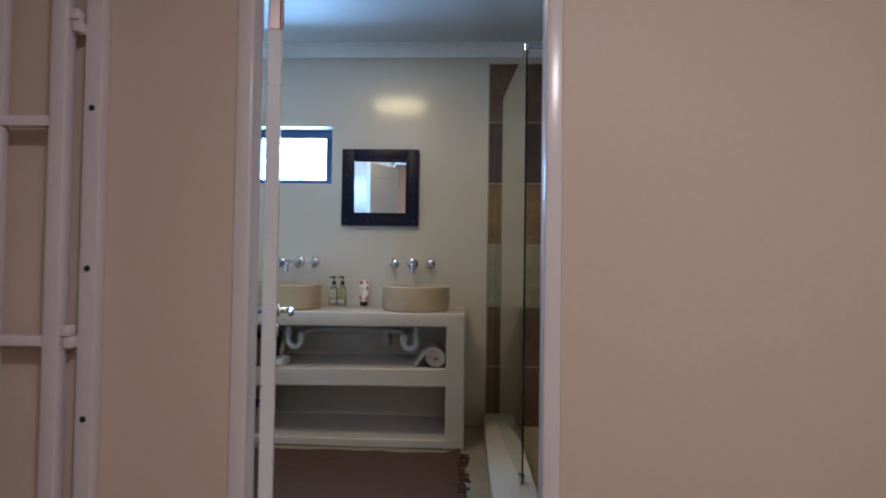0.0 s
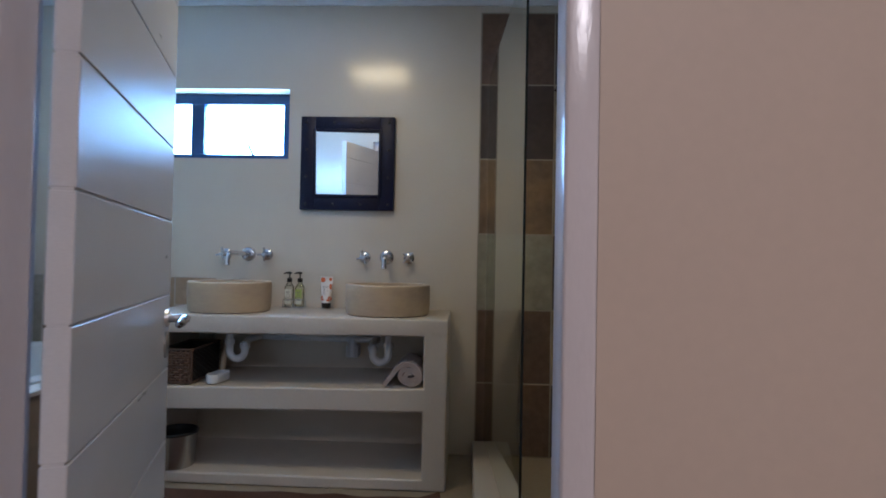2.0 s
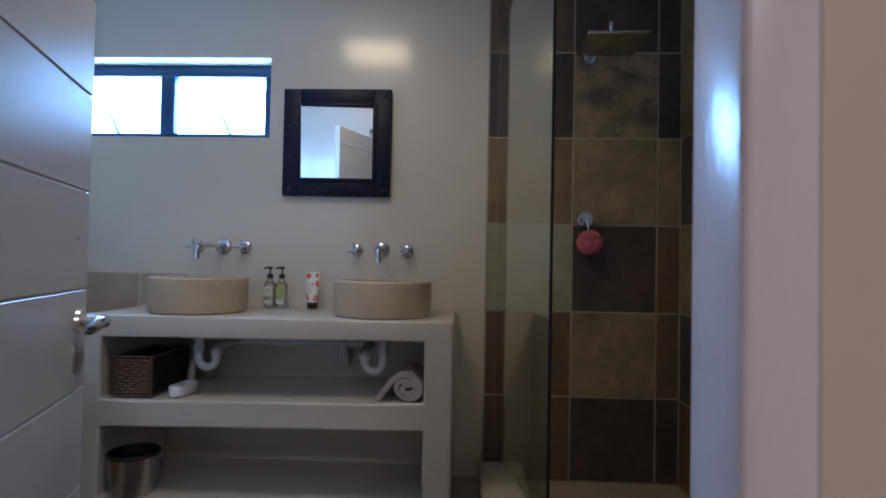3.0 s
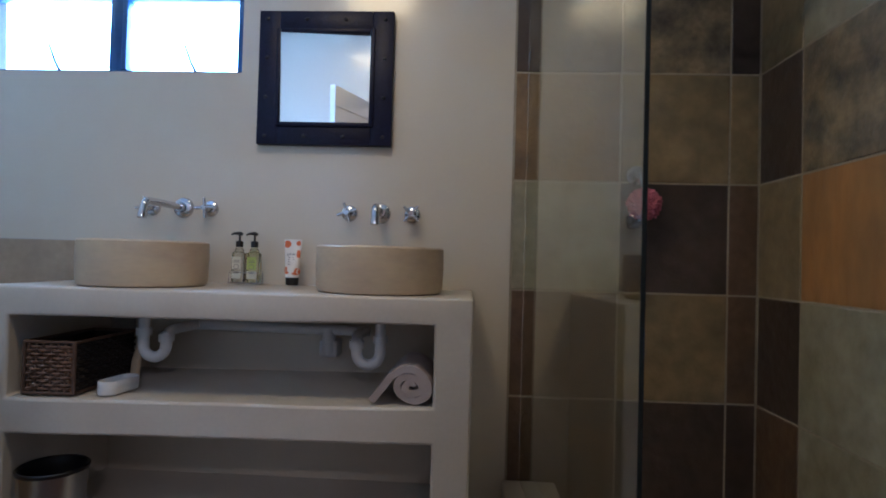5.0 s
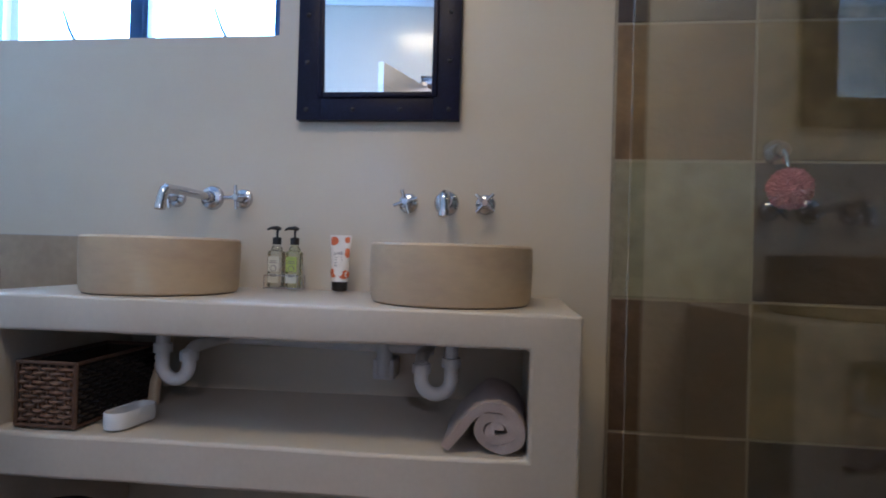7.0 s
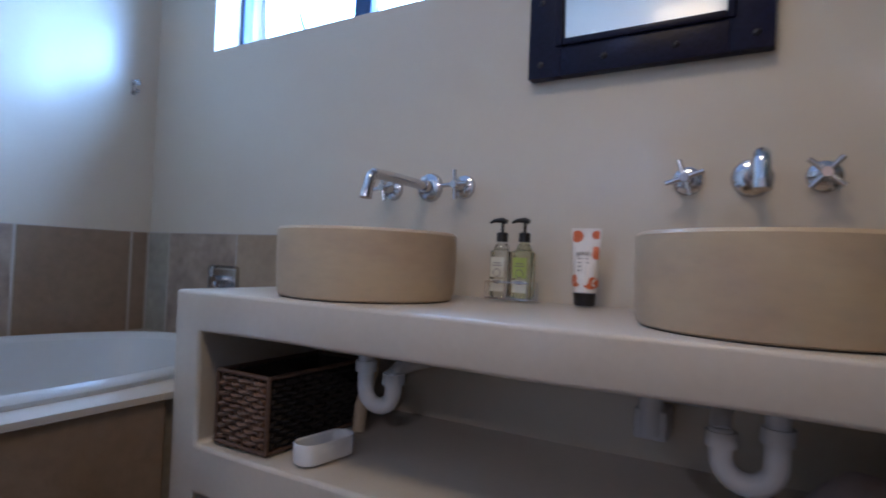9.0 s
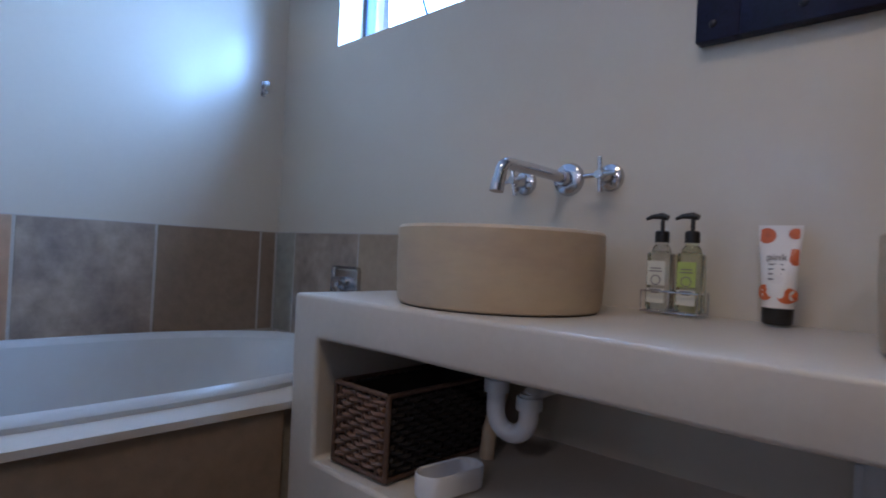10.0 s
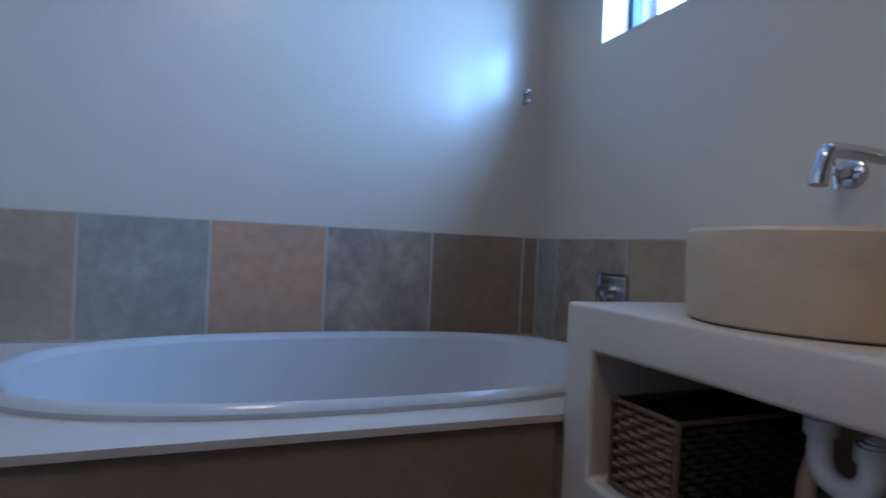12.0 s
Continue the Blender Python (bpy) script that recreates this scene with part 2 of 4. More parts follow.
bm = B()
box(bm, WX - 0.2, NY, FZ, WIN[0], NY + 0.22, CZ)
box(bm, WIN[1], NY, FZ, EX + 0.2, NY + 0.22, CZ)
box(bm, WIN[0], NY, FZ, WIN[1], NY + 0.22, WIN[2])
box(bm, WIN[0], NY, WIN[3], WIN[1], NY + 0.22, CZ)
bmesh.ops.remove_doubles(bm, verts=bm.verts, dist=0.0005)
structure("wall_north", bm, M_WALL, "cream semi-gloss painted wall with a high window", "wall")
bm = B()
box(bm, WX - 0.2, SY, FZ, WX, NY, CZ)
structure("wall_west", bm, M_WALL, "cream semi-gloss painted wall beside the bath", "wall")
bm = B()
box(bm, EX, SY, FZ, EX + 0.2, NY, CZ)
structure("wall_east", bm, M_WALL, "wall behind the slate shower tiles", "wall")

# the wall with the doorway: bathroom skin and passage skin
mid = 1.459
for name, y0, y1, m, lab in (("wall_south", mid, SY, M_WALL, "cream painted bathroom side of the door wall"), ("wall_hall_north", HY, mid, M_HALL, "warm cream painted passage wall around the doorway")):
    bm = B()
    xa, xb = (WX, EX) if m is M_WALL else (-2.4, 2.2)
    gap = JW
    box(bm, xa, y0, FZ, DX0 - JW, y1, CZ)
    box(bm, DX1 + gap, y0, FZ, xb, y1, CZ)
    box(bm, DX0 - JW, y0, DH + gap, DX1 + gap, y1, CZ)
    structure(name, bm, m, lab, "wall")
for name, b in (("wall_hall_west", (-2.6, -2.2, -2.4, HY)), ("wall_hall_east", (2.2, -2.2, 2.4, HY)), ("wall_hall_south", (-2.4, -2.2, 2.2, -2.0))):
    bm = B()
    box(bm, b[0], b[1], FZ, b[2], b[3], CZ)
    structure(name, bm, M_HALL, "warm cream painted passage wall", "wall")

# coved cornice round the bathroom
def cornice(name, a, b, inward):
    bm = B()
    a, b, n = Vector(a), Vector(b), Vector(inward)
    prof = [(0.0, -0.085), (0.012, -0.085), (0.014, -0.07)] + [(0.014 + 0.055 * (1 - math.cos(radians(t))), -0.07 + 0.055 * math.sin(radians(t))) for t in range(15, 91, 15)] + [(0.085, -0.013), (0.085, 0.0), (0, 0)]
    rows = [[bm.verts.new(p + n * d + Vector((0, 0, CZ + h))) for d, h in prof] for p in (a, b)]
    for i in range(len(prof)):
        j = (i + 1) % len(prof)
        bm.faces.new((rows[0][i], rows[0][j], rows[1][j], rows[1][i]))
    bm.faces.new(rows[0])
    bm.faces.new(rows[1][::-1])
    bmesh.ops.recalc_face_normals(bm, faces=bm.faces)
    structure(name, bm, M_CORN, "white coved plaster cornice", "cornice")


cornice("cornice_north", (WX, NY - 0.001, -0.001), (EX, NY - 0.001, -0.001), (0, -1, 0))
cornice("cornice_west", (WX + 0.001, SY, -0.001), (WX + 0.001, NY, -0.001), (1, 0, 0))
cornice("cornice_east", (EX - 0.001, SY, -0.001), (EX - 0.001, NY, -0.001), (-1, 0, 0))
cornice("cornice_south", (WX, SY + 0.001, -0.001), (EX, SY + 0.001, -0.001), (0, 1, 0))

# door frame with a rebate on the bathroom side
frame_1 = tagged(new("door_frame_1"), "white painted door frame, slightly worn, in the doorway", "door frame", kind="structure")
for side, x in ((-1, DX0), (1, DX1)):
    bm = B()
    box(bm, min(x, x + side * JW), HY - 0.003, FZ, max(x, x + side * JW), mid - 0.001, DH + JW, 0.006, 3)
    part("jamb", bm, M_FRAME, frame_1)
    bm = B()
    xr, xw = (DX0 - 0.043, DX0 - 0.046) if side < 0 else (DX1 + 0.043, DX1 + 0.046)
    box(bm, min(xr, xw), mid, FZ, max(xr, xw), SY + 0.002, DH + 0.028, 0.001, 1)
    part("rebate", bm, M_FRAME, frame_1)
bm = B()
box(bm, DX0, HY - 0.003, DH, DX1, mid - 0.001, DH + JW, 0.006, 3)
part("head", bm, M_FRAME, frame_1)

# ---- door leaf of grooved horizontal boards, standing open into the bathroom ----
ang = math.degrees(math.atan2(2.287 - 1.494, -0.614 + 0.345))
door = tagged(thing("door_1", "white painted door with horizontal grooves, standing open", "door", (-0.345, 1.494, FZ + 0.006), ang), kind="structure")
LW, LT = 0.836, 0.040
zs = [0.0] + [0.130 + 0.2195 * k for k in range(9)] + [2.03]
bm = B()
box(bm, 0.001, 0.004, 0.001, LW - 0.001, LT - 0.004, 2.029)
part("core", bm, M_DOOR, door)
for a, b in zip(zs, zs[1:]):
    bm = B()
    box(bm, 0, 0, a + 0.0022, LW, LT, b - 0.0022, 0.0016, 1)
    part("board", bm, M_DOOR, door)
HZ = 0.939
for s, y0 in ((-1, 0.0), (1, LT)):
    bm = B()
    rod(bm, (LW - 0.055, y0, HZ), (LW - 0.055, y0 + s * 0.009, HZ), 0.027, 0.025, 28)
    rose = part("door_handle", bm, M_STEEL, door, "brushed steel lever handle on a round rose")
    bm = B()
    pts = [(LW - 0.055, y0 + s * 0.008, HZ), (LW - 0.055, y0 + s * 0.034, HZ)] + [tuple(p) for p in arc((LW - 0.073, y0 + s * 0.040, HZ), (1, 0, 0), (0, s, 0), 0.018, 0, 90, 6)]
    pts += [(LW - 0.095, y0 + s * 0.059, HZ + 0.004), (LW - 0.120, y0 + s * 0.058, HZ + 0.003), (LW - 0.145, y0 + s * 0.056, HZ - 0.004), (LW - 0.168, y0 + s * 0.053, HZ - 0.006), (LW - 0.180, y0 + s * 0.050, HZ - 0.003)]
    pipe(bm, pts, [0.012] * 9 + [0.013, 0.0135, 0.013, 0.011, 0.006], 16)
    part("lever", bm, M_CHROME, rose, "polished wavy lever")
    bm = B()
    lathe(bm, [(0, 0), (0.026, 0), (0.026, 0.005), (0.022, 0.007), (0, 0.007)], n=28, sy=1.5)
    bm.transform(Matrix.Translation((LW - 0.055, y0, HZ - 0.077)) @ Matrix.Rotation(radians(90 * -s), 4, "X") @ Matrix.Rotation(0, 4, "Z"))
    part("escutcheon", bm, M_STEEL, door, "oval brushed steel keyhole cover")
for z in (0.22, 1.83):
    bm = B()
    rod(bm, (-0.012, LT * 0.5 - 0.02, z), (-0.012, LT * 0.5 - 0.02, z + 0.085), 0.0055, n=14)
    box(bm, -0.0025, 0.003, z, 0.0, LT - 0.003, z + 0.085, 0.001, 1)
    for k in range(4):
        rod(bm, (-0.003, 0.012 + 0.012 * (k % 2), z + 0.012 + 0.02 * k), (-0.0038, 0.012 + 0.012 * (k % 2), z + 0.012 + 0.02 * k), 0.0035, n=10)
    part("hinge", bm, M_BRASS, door, "painted butt hinge with four screws")

# ---- window ----
win = tagged(new("window_1"), "high two-pane window in a dark frame, blown out by daylight", "window", kind="structure")
wx0, wx1, wz0, wz1 = WIN
fy0, fy1 = NY + 0.115, NY + 0.165


def bar(name, x0, z0, x1, z1, y0=fy0, y1=fy1, parent=None):
    bm = B()
    box(bm, x0, y0, z0, x1, y1, z1, 0.003)
    return part(name, bm, M_WINF, parent or win)


bar("frame_top", wx0, wz1 - 0.062, wx1, wz1)
bar("frame_bottom", wx0, wz0, wx1, wz0 + 0.044)
bar("frame_side", wx0, wz0 + 0.044, wx0 + 0.022, wz1 - 0.062)
bar("frame_side", wx1 - 0.072, wz0 + 0.044, wx1, wz1 - 0.062)
bar("mullion", -1.442, wz0 + 0.044, -1.384, wz1 - 0.062)
bar("sash_rail", -1.380, wz0 + 0.046, -1.356, wz1 - 0.062, fy0 - 0.012, fy1 - 0.01)
for x0, x1 in ((wx0 + 0.018, -1.438), (-1.362, wx1 - 0.068)):
    bm = B()
    box(bm, x0, fy0 + 0.020, wz0 + 0.040, x1, fy0 + 0.025, wz1 - 0.058)
    pane = part("pane", bm, M_PANE, win)
    pane.visible_shadow = False
    bm = B()
    xm = x0 + (x1 - x0) * 0.52
    pipe(bm, [(xm + 0.06, fy0 + 0.010, wz0 + 0.024), (xm + 0.03, fy0 + 0.004, wz0 + 0.08), (xm, fy0 + 0.002, wz0 + 0.16)], [0.007, 0.006, 0.004], 8)
    part("stay", bm, M_WINF, win, "thin dark window stay")

# ---- garden outside the window ----
bm = B()
bmesh.ops.create_grid(bm, x_segments=2, y_segments=2, size=600, matrix=Matrix.Translation((0, 0, -0.35)))
structure("ground", bm, M_GROUND, "pale dry garden ground", "ground")
shrub = thing("shrub", "sunlit shrub with thin twigs outside the window", "shrub", (-2.3, 6.0, -0.35))
bm = B()
rng = random.Random(4)
tips = []
for k in range(7):
    a, l = rng.uniform(0, 6.28), rng.uniform(0.25, 0.6)
    e = Vector((l * math.cos(a), l * math.sin(a), rng.uniform(2.3, 2.9)))
    pts = [Vector((0, 0, 0)).lerp(e, t) + Vector((0.05 * math.sin(5 * t + k), 0.05 * math.cos(4 * t + k), 0)) for t in (0, 0.3, 0.6, 0.85, 1)]
    pipe(bm, pts, [0.025, 0.02, 0.014, 0.008, 0.004], 6)
    tips += pts[2:]
part("trunk", bm, M_LEAF, shrub)
bm = B()
for k in range(260):
    p = rng.choice(tips) + Vector([rng.gauss(0, 0.16) for _ in range(3)])
    m = Matrix.Translation(p) @ Euler([rng.uniform(0, 6.28) for _ in range(3)]).to_matrix().to_4x4()
    s = rng.uniform(0.02, 0.04)
    vs = [bm.verts.new(m @ Vector(v)) for v in ((0, -s * 1.6, 0), (s * 0.6, 0, 0.006), (0, s * 1.6, 0), (-s * 0.6, 0, 0.006))]
    bm.faces.new(vs)
part("crown", bm, M_LEAF, shrub)

# ---- lamps ----
def ceiling_lamp(at, label):
    e = thing("ceiling_lamp", label, "lamp", at)
    bm = B()
    lathe(bm, [(0.24, 0), (0.255, 0), (0.255, -0.02), (0.245, -0.026), (0.24, -0.02), (0.24, 0)], n=48)
    part("ring", bm, M_WHITEP, e)
    bm = B()
    lathe(bm, [(0, -0.001), (0.238, -0.001), (0.238, -0.014), (0, -0.018)], n=48)
    part("diffuser", bm, M_LAMP, e, "glowing warm white diffuser")


ceiling_lamp((-0.46, 2.52, CZ), "round flush warm white ceiling lamp, switched on")
# added fixture for the passage fill, never in view
ceiling_lamp((0.85, -0.65, CZ), "added round ceiling lamp in the passage, out of view, as fill light")

# ---- security gate folded against the passage wall ----
gate = thing("security_gate", "white painted steel security gate folded against the passage wall", "gate", (0.002, 0, 0))
bm = B()
box(bm, -0.835, HY - 0.040, FZ, -0.787, HY - 0.001, 2.3, 0.004)
post = part("wall_post", bm, M_STEELW, gate)
for z in (0.29, 0.696, 1.098, 1.532, 1.95):
    bm = B()
    rod(bm, (-0.812, HY - 0.039, z), (-0.812, HY - 0.043, z), 0.0095, 0.007, 14)
    part("bolt", bm, M_DARK, post, "dark bolt head")
GY0, GY1 = HY - 0.075, HY - 0.035
bm = B()
box(bm, -0.905, GY0, FZ + 0.03, -0.862, GY1, 2.25, 0.004)
part("leaf_post", bm, M_STEELW, gate)
for x in (-1.050, -1.190, -1.330, -1.470):
    bm = B()
    box(bm, x - 0.012, GY0 + 0.008, FZ + 0.03, x + 0.012, GY1 - 0.008, 2.25, 0.003)
    part("bar", bm, M_STEELW, gate)
for z in (0.36, 0.906, 1.490, 2.07):
    bm = B()
    box(bm, -1.6, GY0 + 0.004, z - 0.014, -0.905, GY1 - 0.004, z + 0.014, 0.003)
    part("rail", bm, M_STEELW, gate)
for z in (0.25, 0.920, 1.764):
    bm = B()
    box(bm, -0.864, GY0 + 0.006, z, -0.838, GY1 - 0.002, z + 0.028, 0.003)
    box(bm, -0.855, GY0 + 0.01, z - 0.032, -0.833, GY1, z - 0.002, 0.003)
    part("hinge", bm, M_STEELW, gate)

# ---- vanity ----
VX0, VX1, VY, VZ = -1.386, 0.203, 3.355, 0.809
vanity = thing("vanity", "built-in white plastered double vanity with two open shelves", "vanity")


def shelf_z(x):
    """The shelf dips a little towards the bath."""
    return 0.449 + 0.019 * (x + 1.292) / 1.374


def vanity_body():
    """One plastered body of rounded edges, its slab, sides, shelf and plinth as parts."""
    xs = [VX0, -1.292] + [-1.292 + 1.374 * k / 14 for k in range(1, 14)] + [0.084, VX1]
    ys = [VY, VY + 0.27, NY - 0.002]
    zs = [FZ + 0.002, 0.028, 0.193, 0.353, 0.466, 0.594, 0.719, VZ]
    hollow = (1, 2, 4, 5)
    full = lambda i, k: 0 <= i < len(xs) - 1 and 0 <= k < len(zs) - 1 and (k not in hollow or i in (0, len(xs) - 2))
    bm = B()
    made = {}

    def at(i, j, k):
        if (i, j, k) not in made:
            made[i, j, k] = bm.verts.new((xs[i], ys[j], zs[k]))
        return made[i, j, k]

    faces = []
    for i in range(len(xs) - 1):
        for k in range(len(zs) - 1):
            if not full(i, k):
                continue
            kind = "side_panel" if i == 0 else "side_panel_end" if i == len(xs) - 2 else {0: "plinth", 3: "shelf"}.get(k, "top_slab")
            kind = "top_slab" if k == 6 else kind
            quads = [((i, 0, k), (i + 1, 0, k), (i + 1, 0, k + 1), (i, 0, k + 1)), ((i, 2, k), (i, 2, k + 1), (i + 1, 2, k + 1), (i + 1, 2, k))]
            for j in (0, 1):
                if not full(i - 1, k):
                    quads.append(((i, j, k), (i, j, k + 1), (i, j + 1, k + 1), (i, j + 1, k)))
                if not full(i + 1, k):
                    quads.append(((i + 1, j, k), (i + 1, j + 1, k), (i + 1, j + 1, k + 1), (i + 1, j, k + 1)))
                if not full(i, k - 1):
                    quads.append(((i, j, k), (i, j + 1, k), (i + 1, j + 1, k), (i + 1, j, k)))
                if not full(i, k + 1):
                    quads.append(((i, j, k + 1), (i + 1, j, k + 1), (i + 1, j + 1, k + 1), (i, j + 1, k + 1)))
            faces += [(q, kind) for q in quads]
    kinds = ["top_slab", "side_panel", "side_panel_end", "shelf", "plinth"]
    for q, kind in faces:
        bm.faces.new([at(*p) for p in q]).material_index = kinds.index(kind)
    for (i, j, k), v in made.items():
        if k in (3, 4):
            v.co.z += shelf_z(v.co.x) - 0.466
        if k == 6:
            v.co.z += 0.007 * (v.co.x + 0.6)
        d = 0.004 * noise.noise_vector(v.co * 3.1)
        v.co += Vector((d.x, d.y if j == 0 else 0, d.z * (0.4 if k == 7 else 1)))
    bmesh.ops.recalc_face_normals(bm, faces=bm.faces)
    sharp = [e for e in bm.edges if len(e.link_faces) == 2 and e.calc_face_angle(0) > 0.8]
    bmesh.ops.bevel(bm, geom=sharp, offset=0.009, segments=3, profile=0.5, affect="EDGES")
    for n_, kind in enumerate(kinds):
        piece = bm.copy()
        bmesh.ops.delete(piece, geom=[f for f in piece.faces if f.material_index != n_], context="FACES")
        for f in piece.faces:
            f.material_index = 0
        part(kind.replace("_end", ""), piece, M_PLASTER, vanity)
    bm.free()


vanity_body()


def basin(at, R, label):
    e = thing("basin", label, "basin", at, group="vanity basins")
    H = 0.158
    bm = B()
    lathe(bm, [(0, 0), (R - 0.010, 0), (R - 0.004, 0.004), (R, 0.02), (R + 0.003, H * 0.6), (R + 0.002, H - 0.006), (R - 0.003, H), (R - 0.026, H), (R - 0.031, H - 0.006), (R - 0.035, H * 0.55), (R - 0.07, 0.035), (0.05, 0.022), (0.022, 0.02), (0, 0.02)], n=96)
    part("bowl", bm, M_STONE, e)
    bm = B()
    lathe(bm, [(0, 0.0205), (0.02, 0.0205), (0.02, 0.024), (0.012, 0.026), (0, 0.026)], n=24)
    part("drain", bm, M_CHROME, e, "chrome drain")
    bm = B()
    lathe(bm, [(R - 0.016, -0.0015), (R - 0.0085, -0.0015), (R - 0.0085, 0.001), (R - 0.016, 0.001)], n=64)
    part("seal", bm, M_DARK, e)
    return e


basin((-0.985, 3.588, VZ + 0.002), 0.212, "round beige stone vessel basin on the white vanity")
basin((-0.130, 3.600, VZ + 0.002), 0.222, "larger round beige stone vessel basin on the white vanity")


def tap_set(cx, z, turns, handles, swing):
    tap = thing("wall_tap", "chrome wall-mounted basin spout on a round rose", "tap", (cx, NY, z), swing, group="basin spouts")
    bm = B()
    rod(bm, (0, 0, 0), (0, -0.012, 0), 0.043, 0.038, 40)
    rod(bm, (0, -0.012, 0), (0, -0.020, 0), 0.038, 0.024, 40)
    rod(bm, (0, -0.020, 0), (0, -0.042, 0), 0.021, 0.018, 24)
    part("rose", bm, M_CHROME, tap)
    bm = B()
    pts = [(0, -0.02, 0), (0, -0.10, 0.002), (0, -0.18, 0.003), (0, -0.248, 0.002)] + [tuple(p) for p in arc((0, -0.258, -0.025), (0, 0, 1), (0, -1, 0), 0.027, 15, 80, 7)] + [(0, -0.292, -0.042), (0, -0.295, -0.055)]
    pipe(bm, pts, 0.0142, 18)
    rod(bm, (0, -0.2945, -0.048), (0, -0.297, -0.064), 0.0158, n=18)
    part("spout", bm, M_CHROME, tap)
    for k, hx in enumerate(handles):
        h = thing("tap_handle", "chrome cross handle on a round rose, wall-mounted", "tap handle", (hx, NY, z - 0.002), group="basin tap handles")
        bm = B()
        rod(bm, (0, 0, 0), (0, -0.010, 0), 0.034, 0.031, 32)
        rod(bm, (0, -0.010, 0), (0, -0.018, 0), 0.031, 0.019, 32)
        rod(bm, (0, -0.018, 0), (0, -0.052, 0), 0.016, 0.013, 24)
        part("rose", bm, M_CHROME, h)
        bm = B()
        a = radians(turns[k])
        for q in (a, a + math.pi / 2):
            d = Vector((math.cos(q), 0, math.sin(q))) * 0.041
            rod(bm, Vector((0, -0.058, 0)) - d, Vector((0, -0.058, 0)) + d, 0.0058, n=12)
        rod(bm, (0, -0.048, 0), (0, -0.068, 0), 0.0125, 0.010, 20)
        part("cross_head", bm, M_CHROME, h)


tap_set(-1.013, 1.118, (10, 3), (-1.146, -0.898), 0.0)
tap_set(-0.182, 1.113, (18, 48), (-0.312, -0.052), 5.0)

# mirror with a studded frame
MX0, MX1, MZ0, MZ1 = -0.703, -0.147, 1.386, 1.938
mirror = thing("mirror", "square wall mirror in a dark studded leather frame", "mirror")
fw = 0.086
for nm, b in (("frame_side", (MX0, MZ0, MX0 + fw, MZ1)), ("frame_side", (MX1 - fw, MZ0, MX1, MZ1)), ("frame_rail", (MX0 + fw, MZ0, MX1 - fw, MZ0 + fw)), ("frame_rail", (MX0 + fw, MZ1 - fw, MX1 - fw, MZ1))):
    bm = B()
    box(bm, b[0], NY - 0.036, b[1], b[2], NY - 0.002, b[3], 0.002, 2)
    part(nm, bm, M_NAVY, mirror)
for b in ((MX0 + fw - 0.012, MZ0 + fw - 0.012, MX0 + fw + 0.006, MZ1 - fw + 0.012), (MX1 - fw - 0.006, MZ0 + fw - 0.012, MX1 - fw + 0.012, MZ1 - fw + 0.012), (MX0 + fw + 0.006, MZ0 + fw - 0.012, MX1 - fw - 0.006, MZ0 + fw + 0.006), (MX0 + fw + 0.006, MZ1 - fw - 0.006, MX1 - fw - 0.006, MZ1 - fw + 0.012)):
    bm = B()
    box(bm, b[0], NY - 0.044, b[1], b[2], NY - 0.004, b[3], 0.004, 2)
    part("inner_lip", bm, M_NAVY, mirror)
bm = B()
box(bm, -0.198, -0.003, -0.196, 0.198, 0.003, 0.196)
# the glass sits a little twisted and leaning forward in its frame
bm.transform(Matrix.Translation(((MX0 + MX1) / 2, NY - 0.0215, (MZ0 + MZ1) / 2)) @ Matrix.Rotation(radians(2.9), 4, "Z") @ Matrix.Rotation(radians(2.2), 4, "X"))
part("mirror_glass", bm, M_MIRROR, mirror, "clear silvered mirror glass")
for i in range(4):
    for j in range(4):
        if i in (0, 3) or j in (0, 3):
            x = MX0 + 0.034 + (MX1 - MX0 - 0.068) * i / 3
            z = MZ0 + 0.034 + (MZ1 - MZ0 - 0.068) * j / 3
            bm = B()
            lathe(bm, [(0.0085, 0), (0.0075, 0.003), (0.004, 0.005), (0, 0.0056)], n=14)
            bm.transform(Matrix.Translation((x, NY - 0.0355, z)) @ Matrix.Rotation(radians(90), 4, "X"))
            part("stud", bm, M_STUD, mirror)

# pump bottles in a wire caddy
caddy = thing("bottle_caddy", "thin wire caddy holding two pump bottles", "caddy", (-0.703, 3.812, VZ + 0.004))
for z in (0.004, 0.045):
    bm = B()
    c = [(-0.056, -0.033, z), (0.056, -0.033, z), (0.056, 0.033, z), (-0.056, 0.033, z)]
    for a, b in zip(c, c[1:] + c[:1]):
        rod(bm, a, b, 0.0018, n=8)
    part("hoop", bm, M_CHROME, caddy)
for x in (-0.056, 0.0, 0.056):
    for y in (-0.033, 0.033):
        bm = B()
        rod(bm, (x, y, 0), (x, y, 0.046), 0.0016, n=8)
        part("upright", bm, M_CHROME, caddy)


